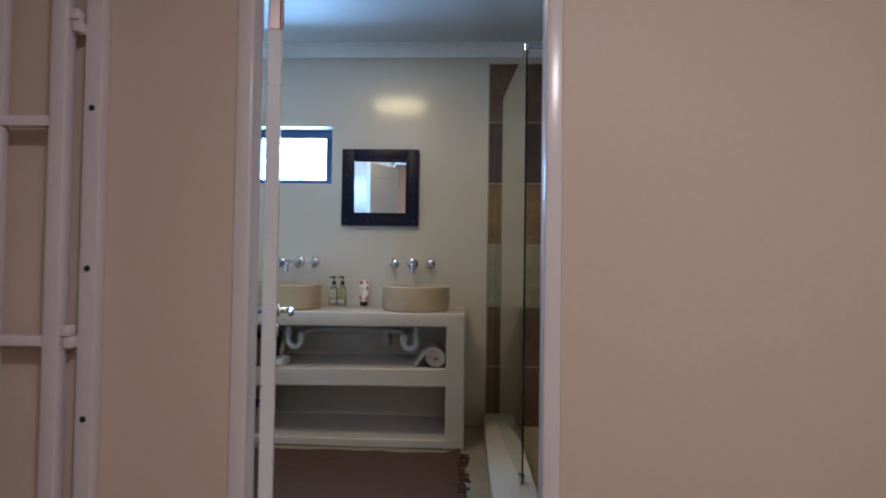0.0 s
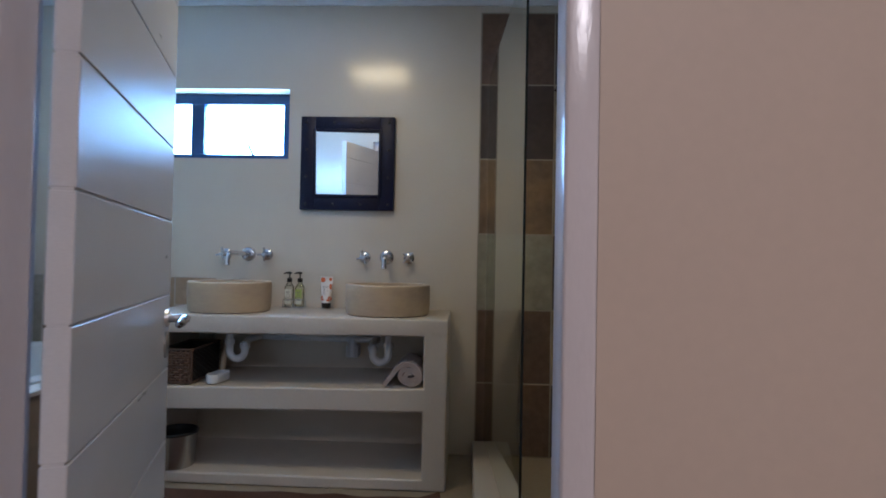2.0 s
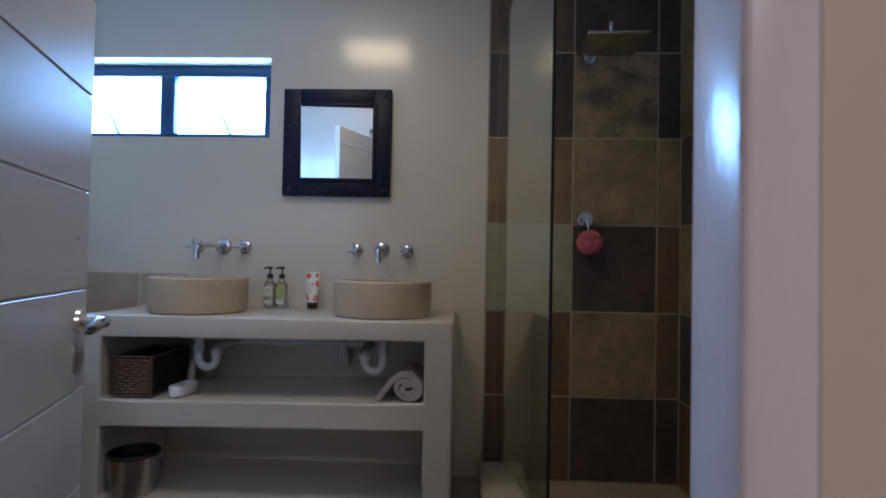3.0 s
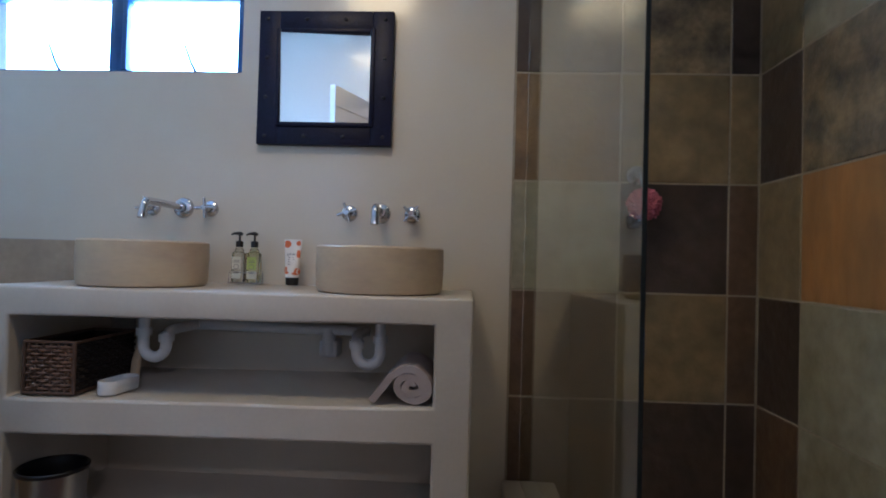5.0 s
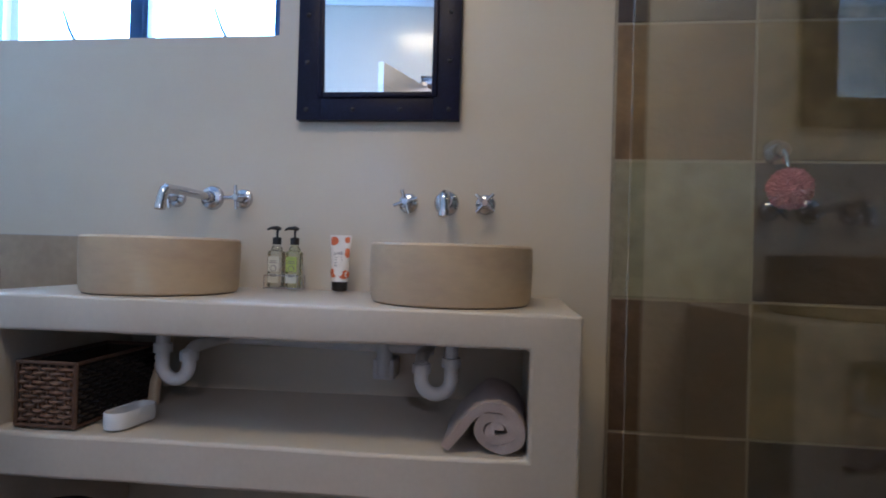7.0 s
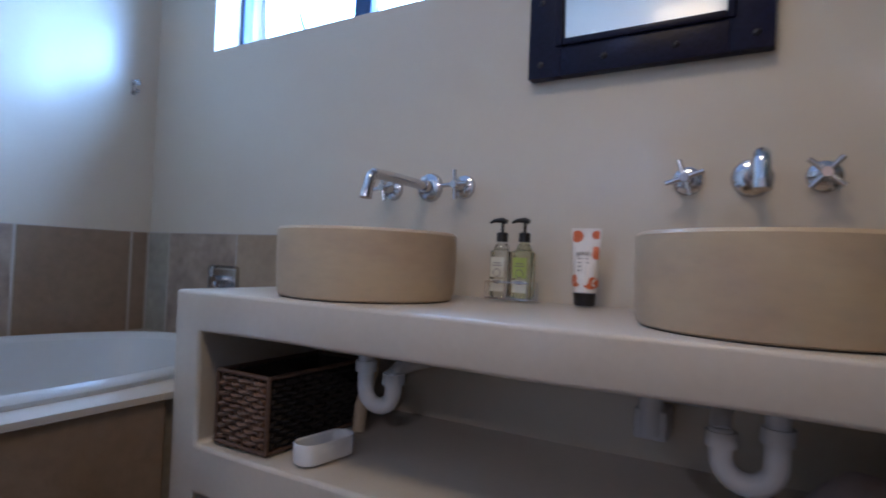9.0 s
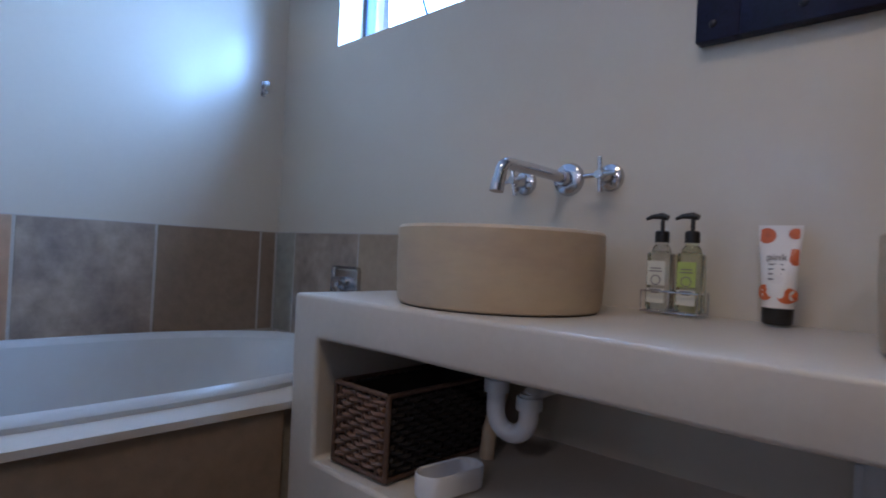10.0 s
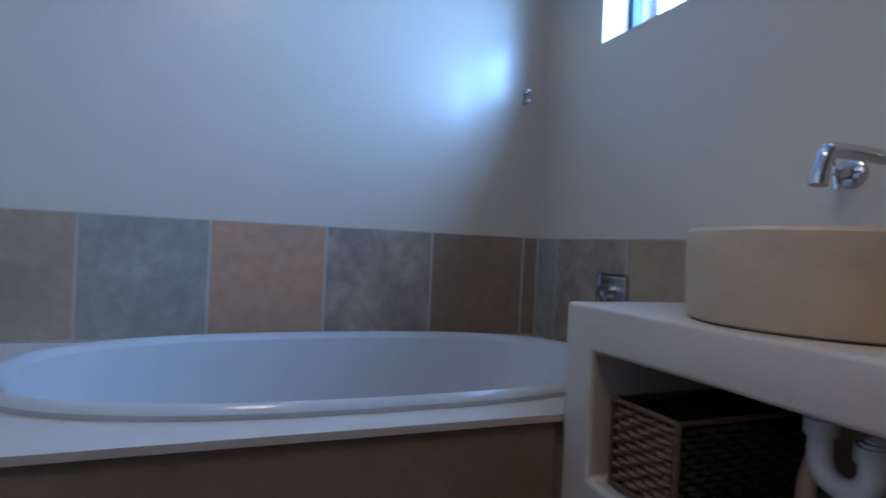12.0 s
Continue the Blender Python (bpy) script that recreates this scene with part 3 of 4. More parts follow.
def pump_bottle(x, glassm, labelm, label):
    e = thing("pump_bottle", label, "bottle", (x, 3.812, VZ + 0.011), group="pump bottles")
    bm = B()
    box(bm, -0.0235, -0.0235, 0, 0.0235, 0.0235, 0.118, 0.007, 4)
    lathe(bm, [(0.021, 0.114), (0.018, 0.127), (0.0125, 0.134), (0.0125, 0.142)], n=24)
    part("body", bm, glassm, e)
    bm = B()
    box(bm, -0.018, -0.0252, 0.050, 0.018, -0.0238, 0.100)
    lab = part("label", bm, labelm, e, "printed paper label")
    bm = B()
    box(bm, -0.018, -0.0252, 0.014, 0.018, -0.0238, 0.044)
    part("label", bm, M_PAPER, e, "cream lower label")
    for z, w in ((0.084, 0.011), (0.078, 0.013), (0.040, 0.012), (0.034, 0.008)):
        bm = B()
        box(bm, -w, -0.0258, z, w, -0.0253, z + 0.0022)
        part("print", bm, M_INK, lab)
    bm = B()
    lathe(bm, [(0.0105, 0), (0.0085, 0), (0.0085, 0.0006), (0.0105, 0.0006)], n=24)
    bm.transform(Matrix.Translation((0, -0.0253, 0.061)) @ Matrix.Rotation(radians(90), 4, "X"))
    part("print", bm, M_INK, lab)
    bm = B()
    lathe(bm, [(0, 0.139), (0.0145, 0.139), (0.0145, 0.160), (0.012, 0.163), (0, 0.163)], n=24)
    part("collar", bm, M_DARK, e)
    bm = B()
    rod(bm, (0, 0, 0.163), (0, 0, 0.188), 0.0042, n=12)
    pipe(bm, [(0.011, 0, 0.190), (0.0, 0, 0.194), (-0.020, -0.004, 0.193), (-0.032, -0.008, 0.187)], [0.006, 0.0075, 0.005, 0.0032], 12)
    part("pump_head", bm, M_DARK, e, "black plastic pump head")


pump_bottle(-0.733, M_CLEAR, M_PAPER, "clear pump bottle with a cream label and black pump")
pump_bottle(-0.672, M_GREENL, M_LIME, "green pump bottle with a lime label and black pump")

# tube of hand cream standing on its cap
tube = thing("cream_tube", "white cream tube with orange fruit print on a black cap", "tube", (-0.519, 3.822, VZ + 0.004))
bm = B()
rings = []
for z, a, b in ((0.032, 0.0225, 0.0225), (0.06, 0.0235, 0.0205), (0.10, 0.026, 0.015), (0.14, 0.0285, 0.0085), (0.172, 0.031, 0.002), (0.188, 0.031, 0.0015)):
    rings.append([bm.verts.new((a * math.cos(t), b * math.sin(t), z)) for t in [2 * math.pi * k / 32 for k in range(32)]])
for p, q in zip(rings, rings[1:]):
    for k in range(32):
        bm.faces.new((p[k], p[(k + 1) % 32], q[(k + 1) % 32], q[k]))
bm.faces.new(rings[0][::-1])
bm.faces.new(rings[-1])
tube_body = part("tube_body", bm, M_TUBE, tube)
bm = B()
lathe(bm, [(0, 0), (0.019, 0), (0.0215, 0.004), (0.0225, 0.031), (0, 0.031)], n=32)
part("cap", bm, M_DARK, tube, "black screw cap")


def tube_depth(x, z):
    t = min(max((z - 0.032) / 0.14, 0), 1)
    a, b = 0.0225 + 0.0085 * t, 0.0225 - 0.0205 * t ** 1.05
    return b * math.sqrt(max(0.0, 1 - min(1, abs(x) / a) ** 2))


for cx, cz, r in ((-0.018, 0.168, 0.013), (0.021, 0.172, 0.009), (0.021, 0.128, 0.014), (-0.016, 0.060, 0.013), (0.015, 0.056, 0.013)):
    bm = B()
    vs = []
    for k in range(18):
        x = max(-0.027, min(0.027, cx + r * math.cos(2 * math.pi * k / 18)))
        z = cz + 1.15 * r * math.sin(2 * math.pi * k / 18)
        vs.append(bm.verts.new((x, -tube_depth(x, z) - 0.0012, z)))
    c = bm.verts.new((cx, -tube_depth(cx, cz) - 0.0022, cz))
    for k in range(18):
        bm.faces.new((c, vs[k], vs[(k + 1) % 18]))
    part("print", bm, M_ORANGE, tube_body, "orange fruit print")
for z, w in ((0.112, 0.010), (0.103, 0.011), (0.094, 0.009), (0.084, 0.006)):
    bm = B()
    box(bm, -0.012, -tube_depth(0.004, z) - 0.0016, z, -0.012 + 2 * w, -tube_depth(0.004, z) - 0.0006, z + 0.0028)
    part("print", bm, M_INK, tube_body)
txt = bpy.data.curves.new("word", "FONT")
txt.body, txt.size, txt.extrude = "pink", 0.017, 0.0004
tob = new("word", txt)
me = bpy.data.meshes.new_from_object(tob.evaluated_get(bpy.context.evaluated_depsgraph_get()))
bpy.data.objects.remove(tob)
me.transform(Matrix.Translation((-0.016, -0.0125, 0.122)) @ Matrix.Rotation(radians(84), 4, "X"))
me.materials.append(M_INK)
word = new("lettering", me)
word.parent = tube_body
tube.scale = (1.17, 1.12, 0.97)

# ---- plumbing under the basins ----
def trap(cx, d):
    e = thing("waste_trap", "white plastic bottle trap hanging under the basin", "pipe", (cx, 3.60, 0), group="waste traps")
    bm = B()
    pts = [(0, 0, 0.724), (0, 0, 0.60)] + [tuple(p) for p in arc((d * 0.042, 0, 0.592), (-d, 0, 0), (0, 0, -1), 0.042, 0, 180, 12)] + [(d * 0.084, 0, 0.615), (d * 0.084, 0.0, 0.64)]
    pipe(bm, pts, 0.0195, 16)
    part("bend", bm, M_WHITEP, e)
    for p in ((0, 0, 0.64), (d * 0.084, 0, 0.62)):
        bm = B()
        rod(bm, (p[0], p[1], p[2] - 0.012), (p[0], p[1], p[2] + 0.014), 0.0265, n=12)
        part("nut", bm, M_WHITEP, e)
    bm = B()
    pipe(bm, [(d * 0.084, 0, 0.63), (d * 0.088, 0.02, 0.645), (d * 0.09, 0.08, 0.648), (d * 0.09, 0.21, 0.645)], 0.0185, 14)
    part("outlet", bm, M_WHITEP, e)


trap(-0.985, 1)
trap(-0.122, -1)
wp = thing("waste_pipe", "grey-white waste pipe along the back of the vanity", "pipe")
bm = B()
rod(bm, (-0.90, 3.815, 0.645), (-0.20, 3.815, 0.640), 0.020)
part("run", bm, M_WHITEP, wp)
bm = B()
rod(bm, (-0.36, 3.815, 0.65), (-0.36, 3.815, 0.545), 0.026)
box(bm, -0.395, 3.80, 0.535, -0.325, 3.894, 0.60, 0.006)
part("junction", bm, M_WHITEP, wp)
bm = B()
pipe(bm, [(-1.050, 3.66, shelf_z(-1.05) + 0.003), (-1.048, 3.665, 0.52), (-1.040, 3.69, 0.60), (-1.040, 3.72, 0.70)], 0.017, 14)
part("supply", bm, M_STONE, wp, "beige flexible supply hose")

# ---- basket, dish, towel, bin ----
basket = thing("basket", "brown woven wicker basket on the vanity shelf", "basket", (-1.172, 3.388, shelf_z(-1.17) + 0.003), 1)
W_, D_, H_ = 0.084, 0.34, 0.178
bm = B()
box(bm, -W_ + 0.006, 0.008, 0.004, W_ - 0.006, 0.020, H_ - 0.01)
box(bm, -W_ + 0.006, D_ - 0.02, 0.004, W_ - 0.006, D_ - 0.008, H_ - 0.01)
box(bm, -W_ + 0.006, 0.02, 0.004, -W_ + 0.018, D_ - 0.02, H_ - 0.01)
box(bm, W_ - 0.018, 0.02, 0.004, W_ - 0.006, D_ - 0.02, H_ - 0.01)
box(bm, -W_ + 0.018, 0.02, 0.004, W_ - 0.018, D_ - 0.02, 0.016)
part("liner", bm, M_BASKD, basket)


def weave(u0, u1, place):
    bm = B()
    rows, cols = 12, max(5, round((u1 - u0) / 0.023))
    for r in range(rows):
        z = 0.014 + (H_ - 0.03) * (r + 0.5) / rows
        pts, rad = [], []
        for k in range(cols * 4 + 1):
            u = u0 + (u1 - u0) * k / (cols * 4)
            pts.append(place(u, 0.0058 * math.cos(math.pi * k / 4 + math.pi * r), z + 0.0008 * math.sin(k * 1.7 + r)))
        pipe(bm, pts, 0.0056, 6)
    for k in range(cols + 1):
        u = u0 + (u1 - u0) * k / cols
        rod(bm, place(u, -0.001, 0.004), place(u, -0.001, H_ - 0.006), 0.0036, n=6)
    return bm


part("weave_front", weave(-W_ + 0.01, W_ - 0.01, lambda u, o, z: (u, 0.004 - o, z)), M_WICKER, basket)
# same wicker as the front; the sides' shade is in their darker colour
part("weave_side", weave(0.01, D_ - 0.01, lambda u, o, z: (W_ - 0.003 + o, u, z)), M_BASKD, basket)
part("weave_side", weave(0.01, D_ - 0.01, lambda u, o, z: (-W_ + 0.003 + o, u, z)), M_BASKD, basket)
for z in (0.006, H_ - 0.006):
    bm = B()
    c = [(-W_, 0, z), (W_, 0, z), (W_, D_, z), (-W_, D_, z)]
    for a, b in zip(c, c[1:] + c[:1]):
        rod(bm, a, b, 0.0056, n=10)
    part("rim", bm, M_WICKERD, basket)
for x in (-W_, W_):
    bm = B()
    rod(bm, (x, 0, 0.004), (x, 0, H_ - 0.004), 0.0056, n=10)
    part("corner_post", bm, M_WICKERD, basket)

dish = thing("soap_dish", "small white oval ceramic dish on the vanity shelf", "dish", (-0.983, 3.462, shelf_z(-0.98) + 0.003), -8)
bm = B()
n = 40
prof = [(0.82, 0.0), (0.97, 0.004), (1.0, 0.02), (1.0, 0.043), (0.94, 0.046), (0.86, 0.043), (0.80, 0.014), (0.0, 0.010)]
rings = []
for s, z in prof:
    if s == 0:
        rings.append([bm.verts.new((0, 0, z))])
        continue
    ring = []
    for k in range(n):
        t = 2 * math.pi * k / n
        y = 0.042 if math.sin(t) > 0 else -0.042
        ring.append(bm.verts.new((0.034 * s * math.cos(t), y + 0.034 * s * math.sin(t) - (1 - s) * 0.0, z)))
    rings.append(ring)
for p, q in zip(rings, rings[1:]):
    for k in range(n):
        vs = list(dict.fromkeys([p[k], p[(k + 1) % n], q[(k + 1) % len(q)], q[k % len(q)]]))
        if len(vs) > 2:
            bm.faces.new(vs)
bm.faces.new(rings[0][::-1])
bmesh.ops.recalc_face_normals(bm, faces=bm.faces)
part("dish_body", bm, M_WHITEP, dish)

towel = thing("rolled_towel", "rolled mauve-grey terry towel lying on the vanity shelf", "towel", (0.014, 3.380, shelf_z(0.0) + 0.003))
bm = B()
th, path = 0.0265, []
turns = 2.20
for k in range(110):
    a = 2 * math.pi * turns * k / 109
    r = 0.006 + 0.054 * (k / 109) ** 0.95
    r *= 1 + 0.10 * math.sin(2.3 * a + 1.0) * (k / 109)
    path.append(Vector((r * 1.06 * math.cos(a + 0.6), 0, 0.056 + r * math.sin(a + 0.6) * 0.88)))
end = path[-1]
for k in range(1, 13):
    t = k / 12
    path.append(Vector((end.x - 0.055 * t - 0.050 * t * t, 0, max(0.008, end.z + 0.012 * t - (end.z + 0.004) * t * t))))
cols = 14
rows_o, rows_i = [], []
for j in range(cols):
    y = 0.27 * j / (cols - 1)
    o, i_ = [], []
    for k, p in enumerate(path):
        d = (path[min(k + 1, len(path) - 1)] - path[max(k - 1, 0)]).normalized()
        nn = Vector((d.z, 0, -d.x))
        w = 0.005 * noise.noise(Vector((p.x * 30, y * 14, p.z * 30)))
        yy = y + 0.010 * noise.noise(Vector((k * 0.06, 3.0, 0)))
        o.append(bm.verts.new(Vector((p.x, yy, p.z)) + nn * (th * 0.42 + w)))
        i_.append(bm.verts.new(Vector((p.x, yy, p.z)) - nn * (th * 0.42 - w)))
    rows_o.append(o)
    rows_i.append(i_)
m_ = len(path)
for j in range(cols - 1):
    for k in range(m_ - 1):
        bm.faces.new((rows_o[j][k], rows_o[j][k + 1], rows_o[j + 1][k + 1], rows_o[j + 1][k]))
        bm.faces.new((rows_i[j][k], rows_i[j + 1][k], rows_i[j + 1][k + 1], rows_i[j][k + 1]))
    bm.faces.new((rows_o[j][m_ - 1], rows_i[j][m_ - 1], rows_i[j + 1][m_ - 1], rows_o[j + 1][m_ - 1]))
for j in (0, cols - 1):
    for k in range(m_ - 1):
        bm.faces.new((rows_o[j][k], rows_i[j][k], rows_i[j][k + 1], rows_o[j][k + 1]))
bmesh.ops.recalc_face_normals(bm, faces=bm.faces)
part("towel_cloth", bm, M_TOWEL, towel)

bin_ = thing("waste_bin", "round brushed steel waste bin with a dark open top", "bin", (-1.183, 3.440, 0.031))
bm = B()
lathe(bm, [(0, 0), (0.080, 0), (0.084, 0.004), (0.095, 0.164), (0.092, 0.164), (0.081, 0.006), (0, 0.006)], n=56)
part("bin_body", bm, M_STEEL, bin_)
bm = B()
lathe(bm, [(0.090, 0.161), (0.097, 0.161), (0.098, 0.170), (0.093, 0.174), (0.089, 0.170)], n=56)
part("bin_rim", bm, M_DARK, bin_, "black rim")
bm = B()
lathe(bm, [(0.0885, 0.165), (0.086, 0.150), (0.079, 0.02), (0, 0.012)], n=56)
part("bin_liner", bm, M_DARK, bin_, "black bin liner")
bin_.scale = (1.1, 1.1, 1.03)

# ---- bath ----
BX1, DZ = -1.393, 0.556
bath = thing("bath", "white oval acrylic bath let into a plastered surround", "bath", (-1.940, 2.995, 0))
bm = B()
N = 72


def oval(a, b, z, e=2.6):
    out = []
    for k in range(N):
        t = 2 * math.pi * k / N
        c, s = math.cos(t), math.sin(t)
        out.append(bm.verts.new((a * abs(c) ** (2 / e) * (1 if c >= 0 else -1), b * abs(s) ** (2 / e) * (1 if s >= 0 else -1), z)))
    return out


rings = [oval(0.452, 0.855, DZ - 0.004), oval(0.456, 0.858, DZ + 0.012), oval(0.451, 0.853, DZ + 0.024), oval(0.441, 0.842, DZ + 0.031), oval(0.428, 0.828, DZ + 0.027), oval(0.416, 0.808, DZ + 0.010), oval(0.392, 0.770, DZ - 0.08), oval(0.31, 0.645, DZ - 0.36), oval(0.28, 0.552, DZ - 0.42), oval(0.10, 0.212, DZ - 0.43)]
inner = [[v.co.copy() for v in ring] for ring in rings[5:]]
for p, q in zip(rings[:6], rings[1:6]):
    for k in range(N):
        bm.faces.new((p[k], p[(k + 1) % N], q[(k + 1) % N], q[k]))
bmesh.ops.delete(bm, geom=[v for v in bm.verts if not v.link_faces], context="VERTS")
bmesh.ops.recalc_face_normals(bm, faces=bm.faces)
part("rim", bm, M_PORC, bath, "rolled white rim")
bm = B()
rings = [[bm.verts.new(c) for c in ring] for ring in inner]
for p, q in zip(rings, rings[1:]):
    for k in range(N):
        bm.faces.new((p[k], q[k], q[(k + 1) % N], p[(k + 1) % N]))
bm.faces.new(rings[-1])
bmesh.ops.recalc_face_normals(bm, faces=bm.faces)
bmesh.ops.reverse_faces(bm, faces=bm.faces)
part("tub", bm, M_PORC, bath)
surround = thing("bath_surround", "cream plastered bath surround with a stone tiled front", "bath surround")
bm = B()
cx, cy = -1.940, 2.995
out_, in_ = [], []
for k in range(N):
    t = 2 * math.pi * k / N
    c, s = math.cos(t), math.sin(t)
    ix, iy = 0.432 * abs(c) ** (2 / 2.6) * (1 if c >= 0 else -1), 0.835 * abs(s) ** (2 / 2.6) * (1 if s >= 0 else -1)
    q = min((BX1 - cx) / c if c > 1e-6 else ((WX + 0.002 - cx) / c if c < -1e-6 else 1e9), (NY - 0.002 - cy) / s if s > 1e-6 else ((SY + 0.002 - cy) / s if s < -1e-6 else 1e9))
    in_.append((cx + ix, cy + iy))
    out_.append((cx + q * c, cy + q * s))
top_i, top_o = [bm.verts.new((*p, DZ)) for p in in_], [bm.verts.new((*p, DZ)) for p in out_]
bot_i, bot_o = [bm.verts.new((*p, DZ - 0.016)) for p in in_], [bm.verts.new((*p, DZ - 0.016)) for p in out_]
for k in range(N):
    j = (k + 1) % N
    bm.faces.new((top_i[k], top_o[k], top_o[j], top_i[j]))
    bm.faces.new((bot_i[k], bot_i[j], bot_o[j], bot_o[k]))
    bm.faces.new((top_o[k], bot_o[k], bot_o[j], top_o[j]))
    bm.faces.new((top_i[k], top_i[j], bot_i[j], bot_i[k]))
bmesh.ops.recalc_face_normals(bm, faces=bm.faces)
part("deck", bm, M_PLASTER, surround)
bm = B()
box(bm, BX1 - 0.10, SY + 0.002, FZ + 0.002, BX1 - 0.022, NY - 0.003, DZ - 0.017)
part("front_wall", bm, M_GROUTD, surround)


def tile(parent, m, x0, y0, z0, x1, y1, z1, name="tile"):
    """One stone tile with eased edges; its mesh is centred, so that grain differs by object."""
    c = ((x0 + x1) / 2, (y0 + y1) / 2, (z0 + z1) / 2)
    bm = B()
    box(bm, x0 - c[0], y0 - c[1], z0 - c[2], x1 - c[0], y1 - c[1], z1 - c[2], 0.0022, 1)
    ob = part(name, bm, m, parent)
    ob.matrix_local = Matrix.Translation(c)
    return ob


tile(surround, TRAV["d"], BX1 - 0.0215, SY + 0.004, FZ + 0.006, BX1 - 0.010, 3.352, DZ - 0.0185)

# stone tile band above the bath
band = tagged(new("tile_band"), "band of honed stone tiles above the bath", "tile band", kind="structure")
TZ0, TZ1 = 0.565, 0.970
bm = B()
box(bm, WX + 0.0005, SY + 0.002, TZ0 - 0.01, WX + 0.0118, NY - 0.001, TZ1 + 0.002)
box(bm, WX + 0.0118, NY - 0.0118, TZ0 - 0.01, -1.20, NY - 0.0005, TZ1 + 0.002)
part("grout", bm, M_GROUT, band)
ys = [NY - 0.014, 3.815, 3.405, 2.99, 2.595, 2.205, 1.81, SY + 0.004]
for a, b, c in zip(ys, ys[1:], "ddvrgsr"):
    tile(band, TRAV[c], WX + 0.006, b + 0.004, TZ0, WX + 0.013, a - 0.004, TZ1)
xs = [WX + 0.014, -2.262, -1.847, -1.45, -1.20]
for a, b, c in zip(xs, xs[1:], "gvss"):
    tile(band, TRAV[c], a + 0.003, NY - 0.013, TZ0 if a < -1.46 else VZ + 0.002, b - 0.003, NY - 0.006, TZ1)

hook = thing("robe_hook", "small polished chrome double robe hook on the wall over the bath", "hook", (WX, 3.796, 1.560))
bm = B()
box(bm, 0.0, -0.010, -0.030, 0.007, 0.010, 0.034, 0.003, 2)
part("plate", bm, M_CHROME, hook)
for z, r0 in ((0.018, 0.013), (-0.018, 0.010)):
    bm = B()
    rod(bm, (0.006, 0, z), (0.026, 0, z + 0.002), 0.005, n=12)
    rod(bm, (0.026, 0, z + 0.002), (0.032, -0.001, z + 0.002), r0 - 0.002, r0, 20)
    rod(bm, (0.032, -0.001, z + 0.002), (0.036, -0.0015, z + 0.002), r0, r0 - 0.003, 20)
    part("peg", bm, M_STEEL, hook)

ctl = thing("bath_mixer", "chrome bath mixer on a square wall plate", "tap", (-1.900, NY - 0.013, 0.790))
bm = B()
box(bm, -0.078, -0.010, -0.062, 0.078, 0.0, 0.062, 0.018, 4)
part("plate", bm, M_STEEL, ctl)
bm = B()
rod(bm, (0, -0.01, 0.0), (0, -0.055, 0.0), 0.026, 0.023, 28)
pipe(bm, [(0, -0.045, 0.0), (0.02, -0.062, -0.012), (0.05, -0.075, -0.02)], [0.010, 0.009, 0.007], 10)
part("lever", bm, M_CHROME, ctl)

# ---- shower ----
kerb = tagged(new("shower_kerb"), "low cream plastered kerb along the shower", "kerb", kind="structure")
bm = B()
box(bm, 0.337, SY + 0.30, FZ + 0.001, 0.555, NY - 0.019, 0.062, 0.012, 3)
part("kerb_body", bm, M_PLASTER, kerb)

screen = thing("shower_screen", "frameless clear glass shower screen with a dark edge", "shower screen")
GZ = 2.19
GA, GB = Vector((0.408, NY - 0.018, 0)), Vector((0.488, 2.61, 0))
GL = (GB - GA).length
screen.matrix_world = Matrix.Translation(GA) @ Matrix.Rotation(math.atan2(GB.y - GA.y, GB.x - GA.x), 4, "Z")


def on_screen(name, b, m, bev=0.0, label=""):
    bm = B()
    box(bm, *b, bev, 1)
    return part(name, bm, m, screen, label)


g = on_screen("glass_panel", (0.004, -0.004, 0.067, GL - 0.003, 0.004, GZ), M_SCREEN, 0, "clear faintly green glass")
g.visible_shadow = False
on_screen("edge", (GL - 0.0028, -0.0045, 0.067, GL + 0.001, 0.0045, GZ), M_EDGE, 0.001, "dark green-black polished glass edge")
on_screen("clamp", (GL - 0.020, -0.012, GZ - 0.022, GL + 0.006, 0.012, GZ + 0.016), M_CHROME, 0.003)
on_screen("foot_clamp", (GL - 0.04, -0.014, 0.066, GL, 0.014, 0.105), M_CHROME, 0.003)
bm = B()
inv = screen.matrix_world.inverted()
rod(bm, inv @ Vector((0.50, 2.618, GZ + 0.002)), inv @ Vector((EX - 0.018, 2.618, GZ + 0.002)), 0.008, n=14)
part("support_bar", bm, M_CHROME, screen)

valve = thing("shower_valve", "round chrome shower valve on the slate wall", "tap", (0.846, NY - 0.018, 1.287))
bm = B()
rod(bm, (0, 0, 0), (0, -0.012, 0), 0.040, 0.038, 36)
part("plate", bm, M_CHROME, valve)
bm = B()
rod(bm, (0, -0.012, 0), (0, -0.055, 0), 0.025, 0.022, 24)
pipe(bm, [(0, -0.045, 0.0), (0.004, -0.062, -0.02), (0.006, -0.07, -0.055)], [0.010, 0.008, 0.006], 10)
part("lever", bm, M_CHROME, valve)
loofah = thing("loofah", "pink mesh loofah hanging from the shower valve", "loofah", (0.857, NY - 0.090, 1.167))
bm = B()
bmesh.ops.create_icosphere(bm, subdivisions=5, radius=0.058)
for v in bm.verts:
    d = v.co.normalized()
    v.co = d * (0.058 + 0.012 * noise.noise(d * 9) + 0.009 * noise.noise(d * 24))
part("mesh_ball", bm, M_PINK, loofah)
bm = B()
pipe(bm, [(0, 0, 0.05), (-0.012, 0.012, 0.08), (-0.014, 0.02, 0.112), (-0.002, 0.016, 0.112), (0.002, 0.008, 0.05)], 0.002, 6)
part("cord", bm, M_PINK, loofah)

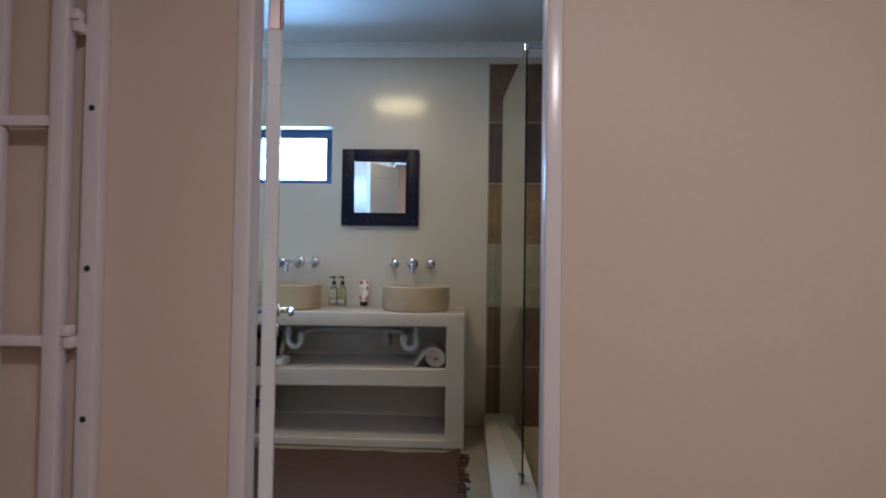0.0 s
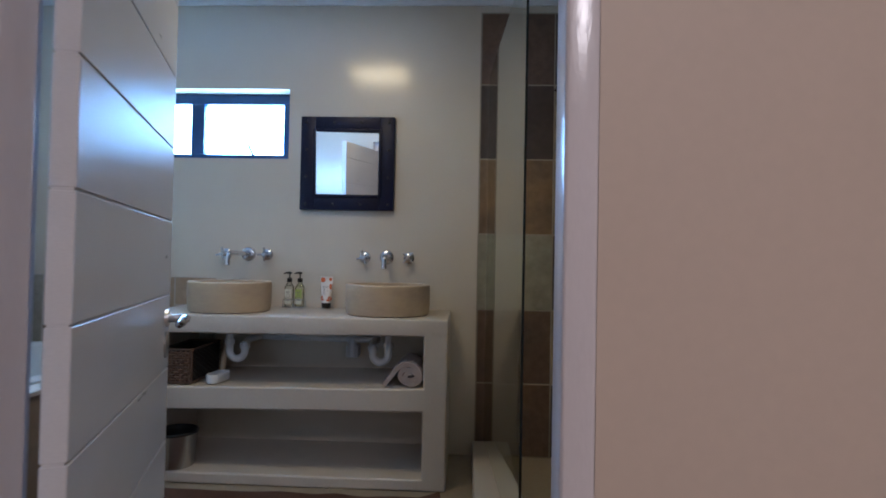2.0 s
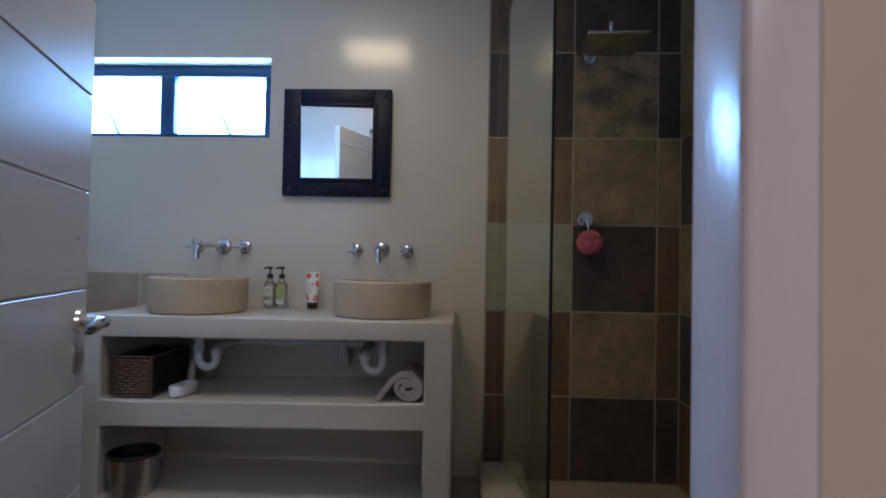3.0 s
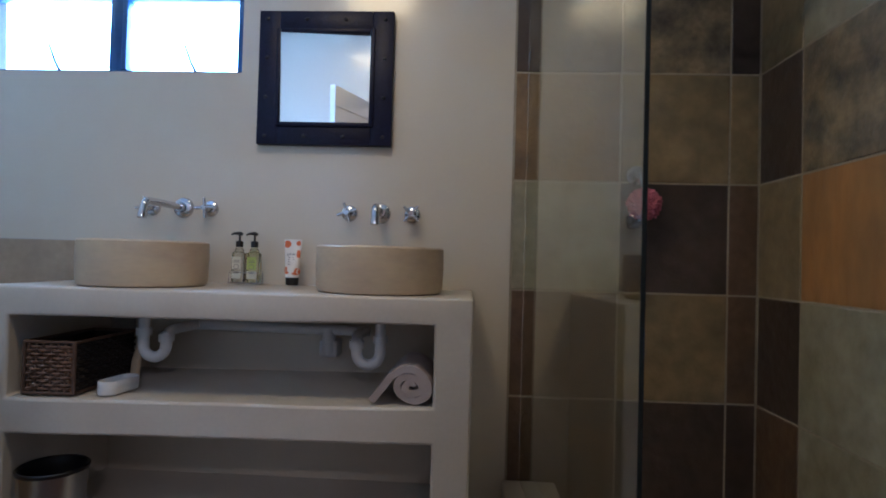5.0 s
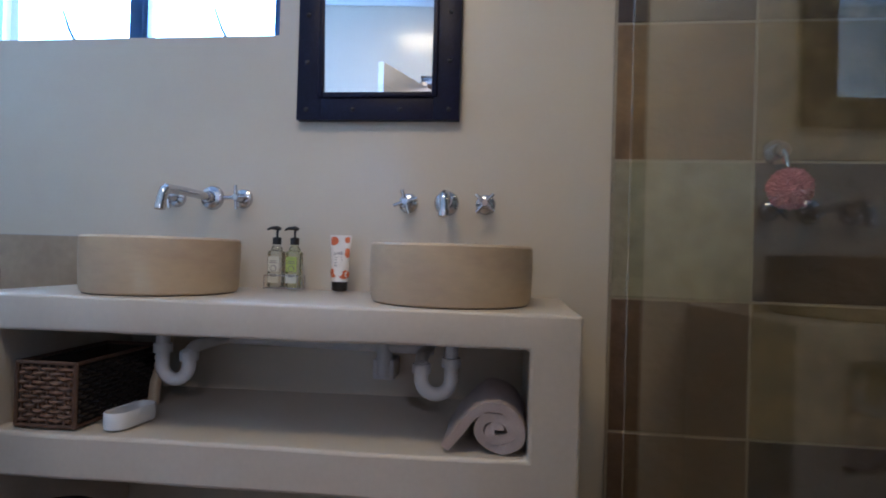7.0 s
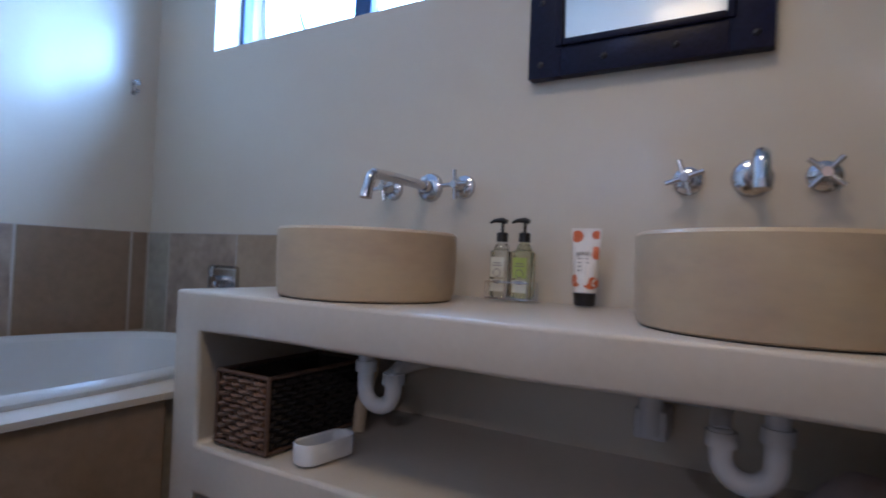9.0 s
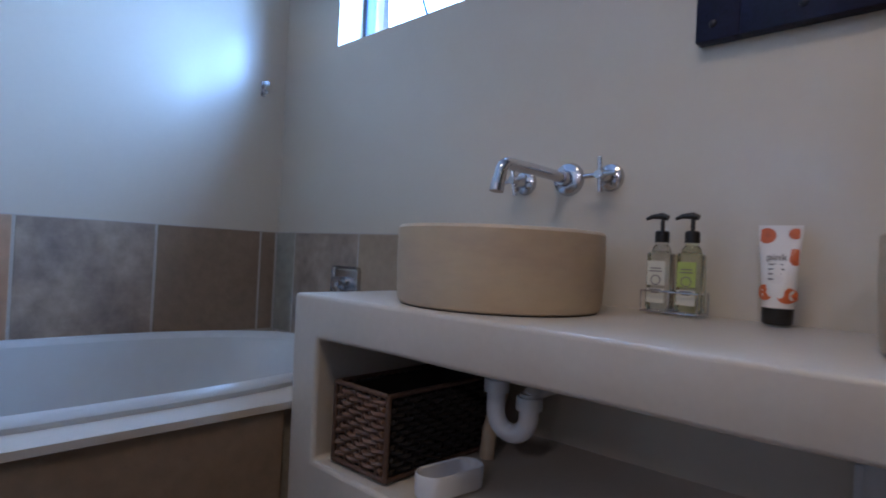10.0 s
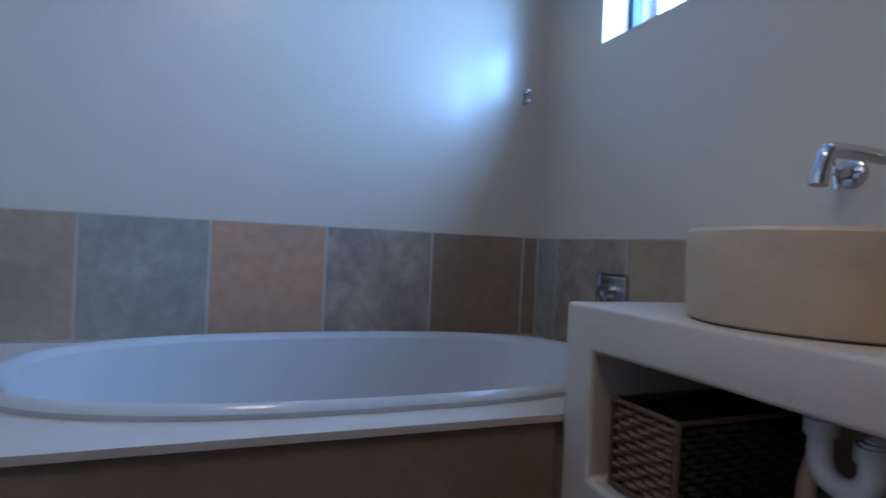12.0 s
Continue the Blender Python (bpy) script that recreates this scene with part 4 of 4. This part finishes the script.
head = thing("rain_shower", "square chrome rain shower head on a wall arm", "shower head", (0.860, NY - 0.018, 0))
bm = B()
box(bm, -0.125, -0.56, 2.005, 0.125, -0.31, 2.017, 0.003)
part("plate", bm, M_STEEL, head)
bm = B()
pipe(bm, [(0, 0, 2.11), (0, -0.38, 2.11)] + [tuple(p) for p in arc((0, -0.405, 2.085), (0, 0, 1), (0, -1, 0), 0.025, 10, 90, 6)] + [(0, -0.432, 2.03), (0, -0.432, 2.017)], 0.011, 12)
rod(bm, (0, 0, 2.11), (0, -0.008, 2.11), 0.03, n=24)
part("arm", bm, M_CHROME, head)

# ---- rug ----
rug = thing("rug", "dark brown woven rug with a fringed end on the floor", "rug", (-0.52, 2.72, FZ + 0.001))
RW, RL = 0.70, 0.55
bm = B()
nx, ny = 70, 56
gv = [[None] * (ny + 1) for _ in range(nx + 1)]
for i in range(nx + 1):
    for j in range(ny + 1):
        u, v = -1 + 2 * i / nx, -1 + 2 * j / ny
        x = RW * u + 0.018 * noise.noise(Vector((v * 4, 1.0, u))) * abs(u)
        yv = RL * v + 0.014 * noise.noise(Vector((u * 5, 4.0, v))) * abs(v)
        z = 0.010 + 0.005 * noise.noise(Vector((x * 3, yv * 3, 0))) + 0.0025 * noise.noise(Vector((x * 12, yv * 12, 2)))
        curl = max(0, u - 0.86) * max(0, v - 0.75) * 0.9
        gv[i][j] = bm.verts.new((x, yv, max(0.006, z) + curl))
for i in range(nx):
    for j in range(ny):
        bm.faces.new((gv[i][j], gv[i + 1][j], gv[i + 1][j + 1], gv[i][j + 1]))
r = bmesh.ops.extrude_face_region(bm, geom=bm.faces[:])
for v in r["geom"]:
    if isinstance(v, bmesh.types.BMVert):
        v.co.z -= 0.005
bmesh.ops.recalc_face_normals(bm, faces=bm.faces)
part("rug_cloth", bm, M_RUG, rug)
rng = random.Random(9)
for k in range(34):
    yv = -RL + 2 * RL * (k + 0.5) / 34
    bm = B()
    x0 = RW - 0.006 + 0.018 * noise.noise(Vector((yv / RL * 4, 1.0, 1)))
    l, s = rng.uniform(0.035, 0.07), rng.uniform(-0.015, 0.015)
    pipe(bm, [(x0, yv, 0.009), (x0 + l * 0.5, yv + s * 0.4, 0.008), (x0 + l, yv + s, 0.006)], [0.006, 0.0055, 0.0075], 6)
    part("tassel", bm, M_RUG, rug)

# ---- slate tiles of the shower ----
rows_z = [2.565, 2.138, 1.700, 1.260, 0.820, 0.394, FZ + 0.004]
slate_n = tagged(new("tiles_north"), "multicoloured slate tiles on the shower back wall", "wall tiles", kind="structure")
bm = B()
box(bm, 0.350, NY - 0.0150, FZ + 0.002, EX - 0.008, NY - 0.0005, 2.568)
part("grout", bm, M_GROUTD, slate_n)
xs = [0.354, 0.785, 1.207, EX - 0.018]
for r_, codes in enumerate(("bkk", "kfk", "mtt", "pkb", "btb", "bkk")):
    for c_, code in enumerate(codes):
        z1, z0 = rows_z[r_] - 0.0035, rows_z[r_ + 1] + 0.0035
        if c_ == 0:
            z0 = max(z0, FZ + 0.008)
        tile(slate_n, SLATE[code], xs[c_] + 0.0035, NY - 0.0165 - 0.0015 * ((r_ * 3 + c_) % 2), z0, xs[c_ + 1] - 0.0035, NY - 0.0078, z1, "slate_tile")
slate_e = tagged(new("tiles_east"), "multicoloured slate tiles on the shower side wall", "wall tiles", kind="structure")
bm = B()
box(bm, EX - 0.0150, 1.72, FZ + 0.002, EX - 0.0005, NY - 0.018, 2.568)
part("grout", bm, M_GROUTD, slate_e)
ys = [NY - 0.020, 3.60, 3.18, 2.74, 2.30, 1.86, 1.72]
for r_, codes in enumerate(("tptbkt", "tpbtkp", "kfotpb", "tokpbo", "kpbkto", "bpkbtk")):
    for c_, code in enumerate(codes):
        tile(slate_e, SLATE[code], EX - 0.0165 - 0.0015 * ((r_ + c_) % 2), ys[c_ + 1] + 0.0035, rows_z[r_ + 1] + 0.0035, EX - 0.0078, ys[c_] - 0.0035, rows_z[r_] - 0.0035, "slate_tile")
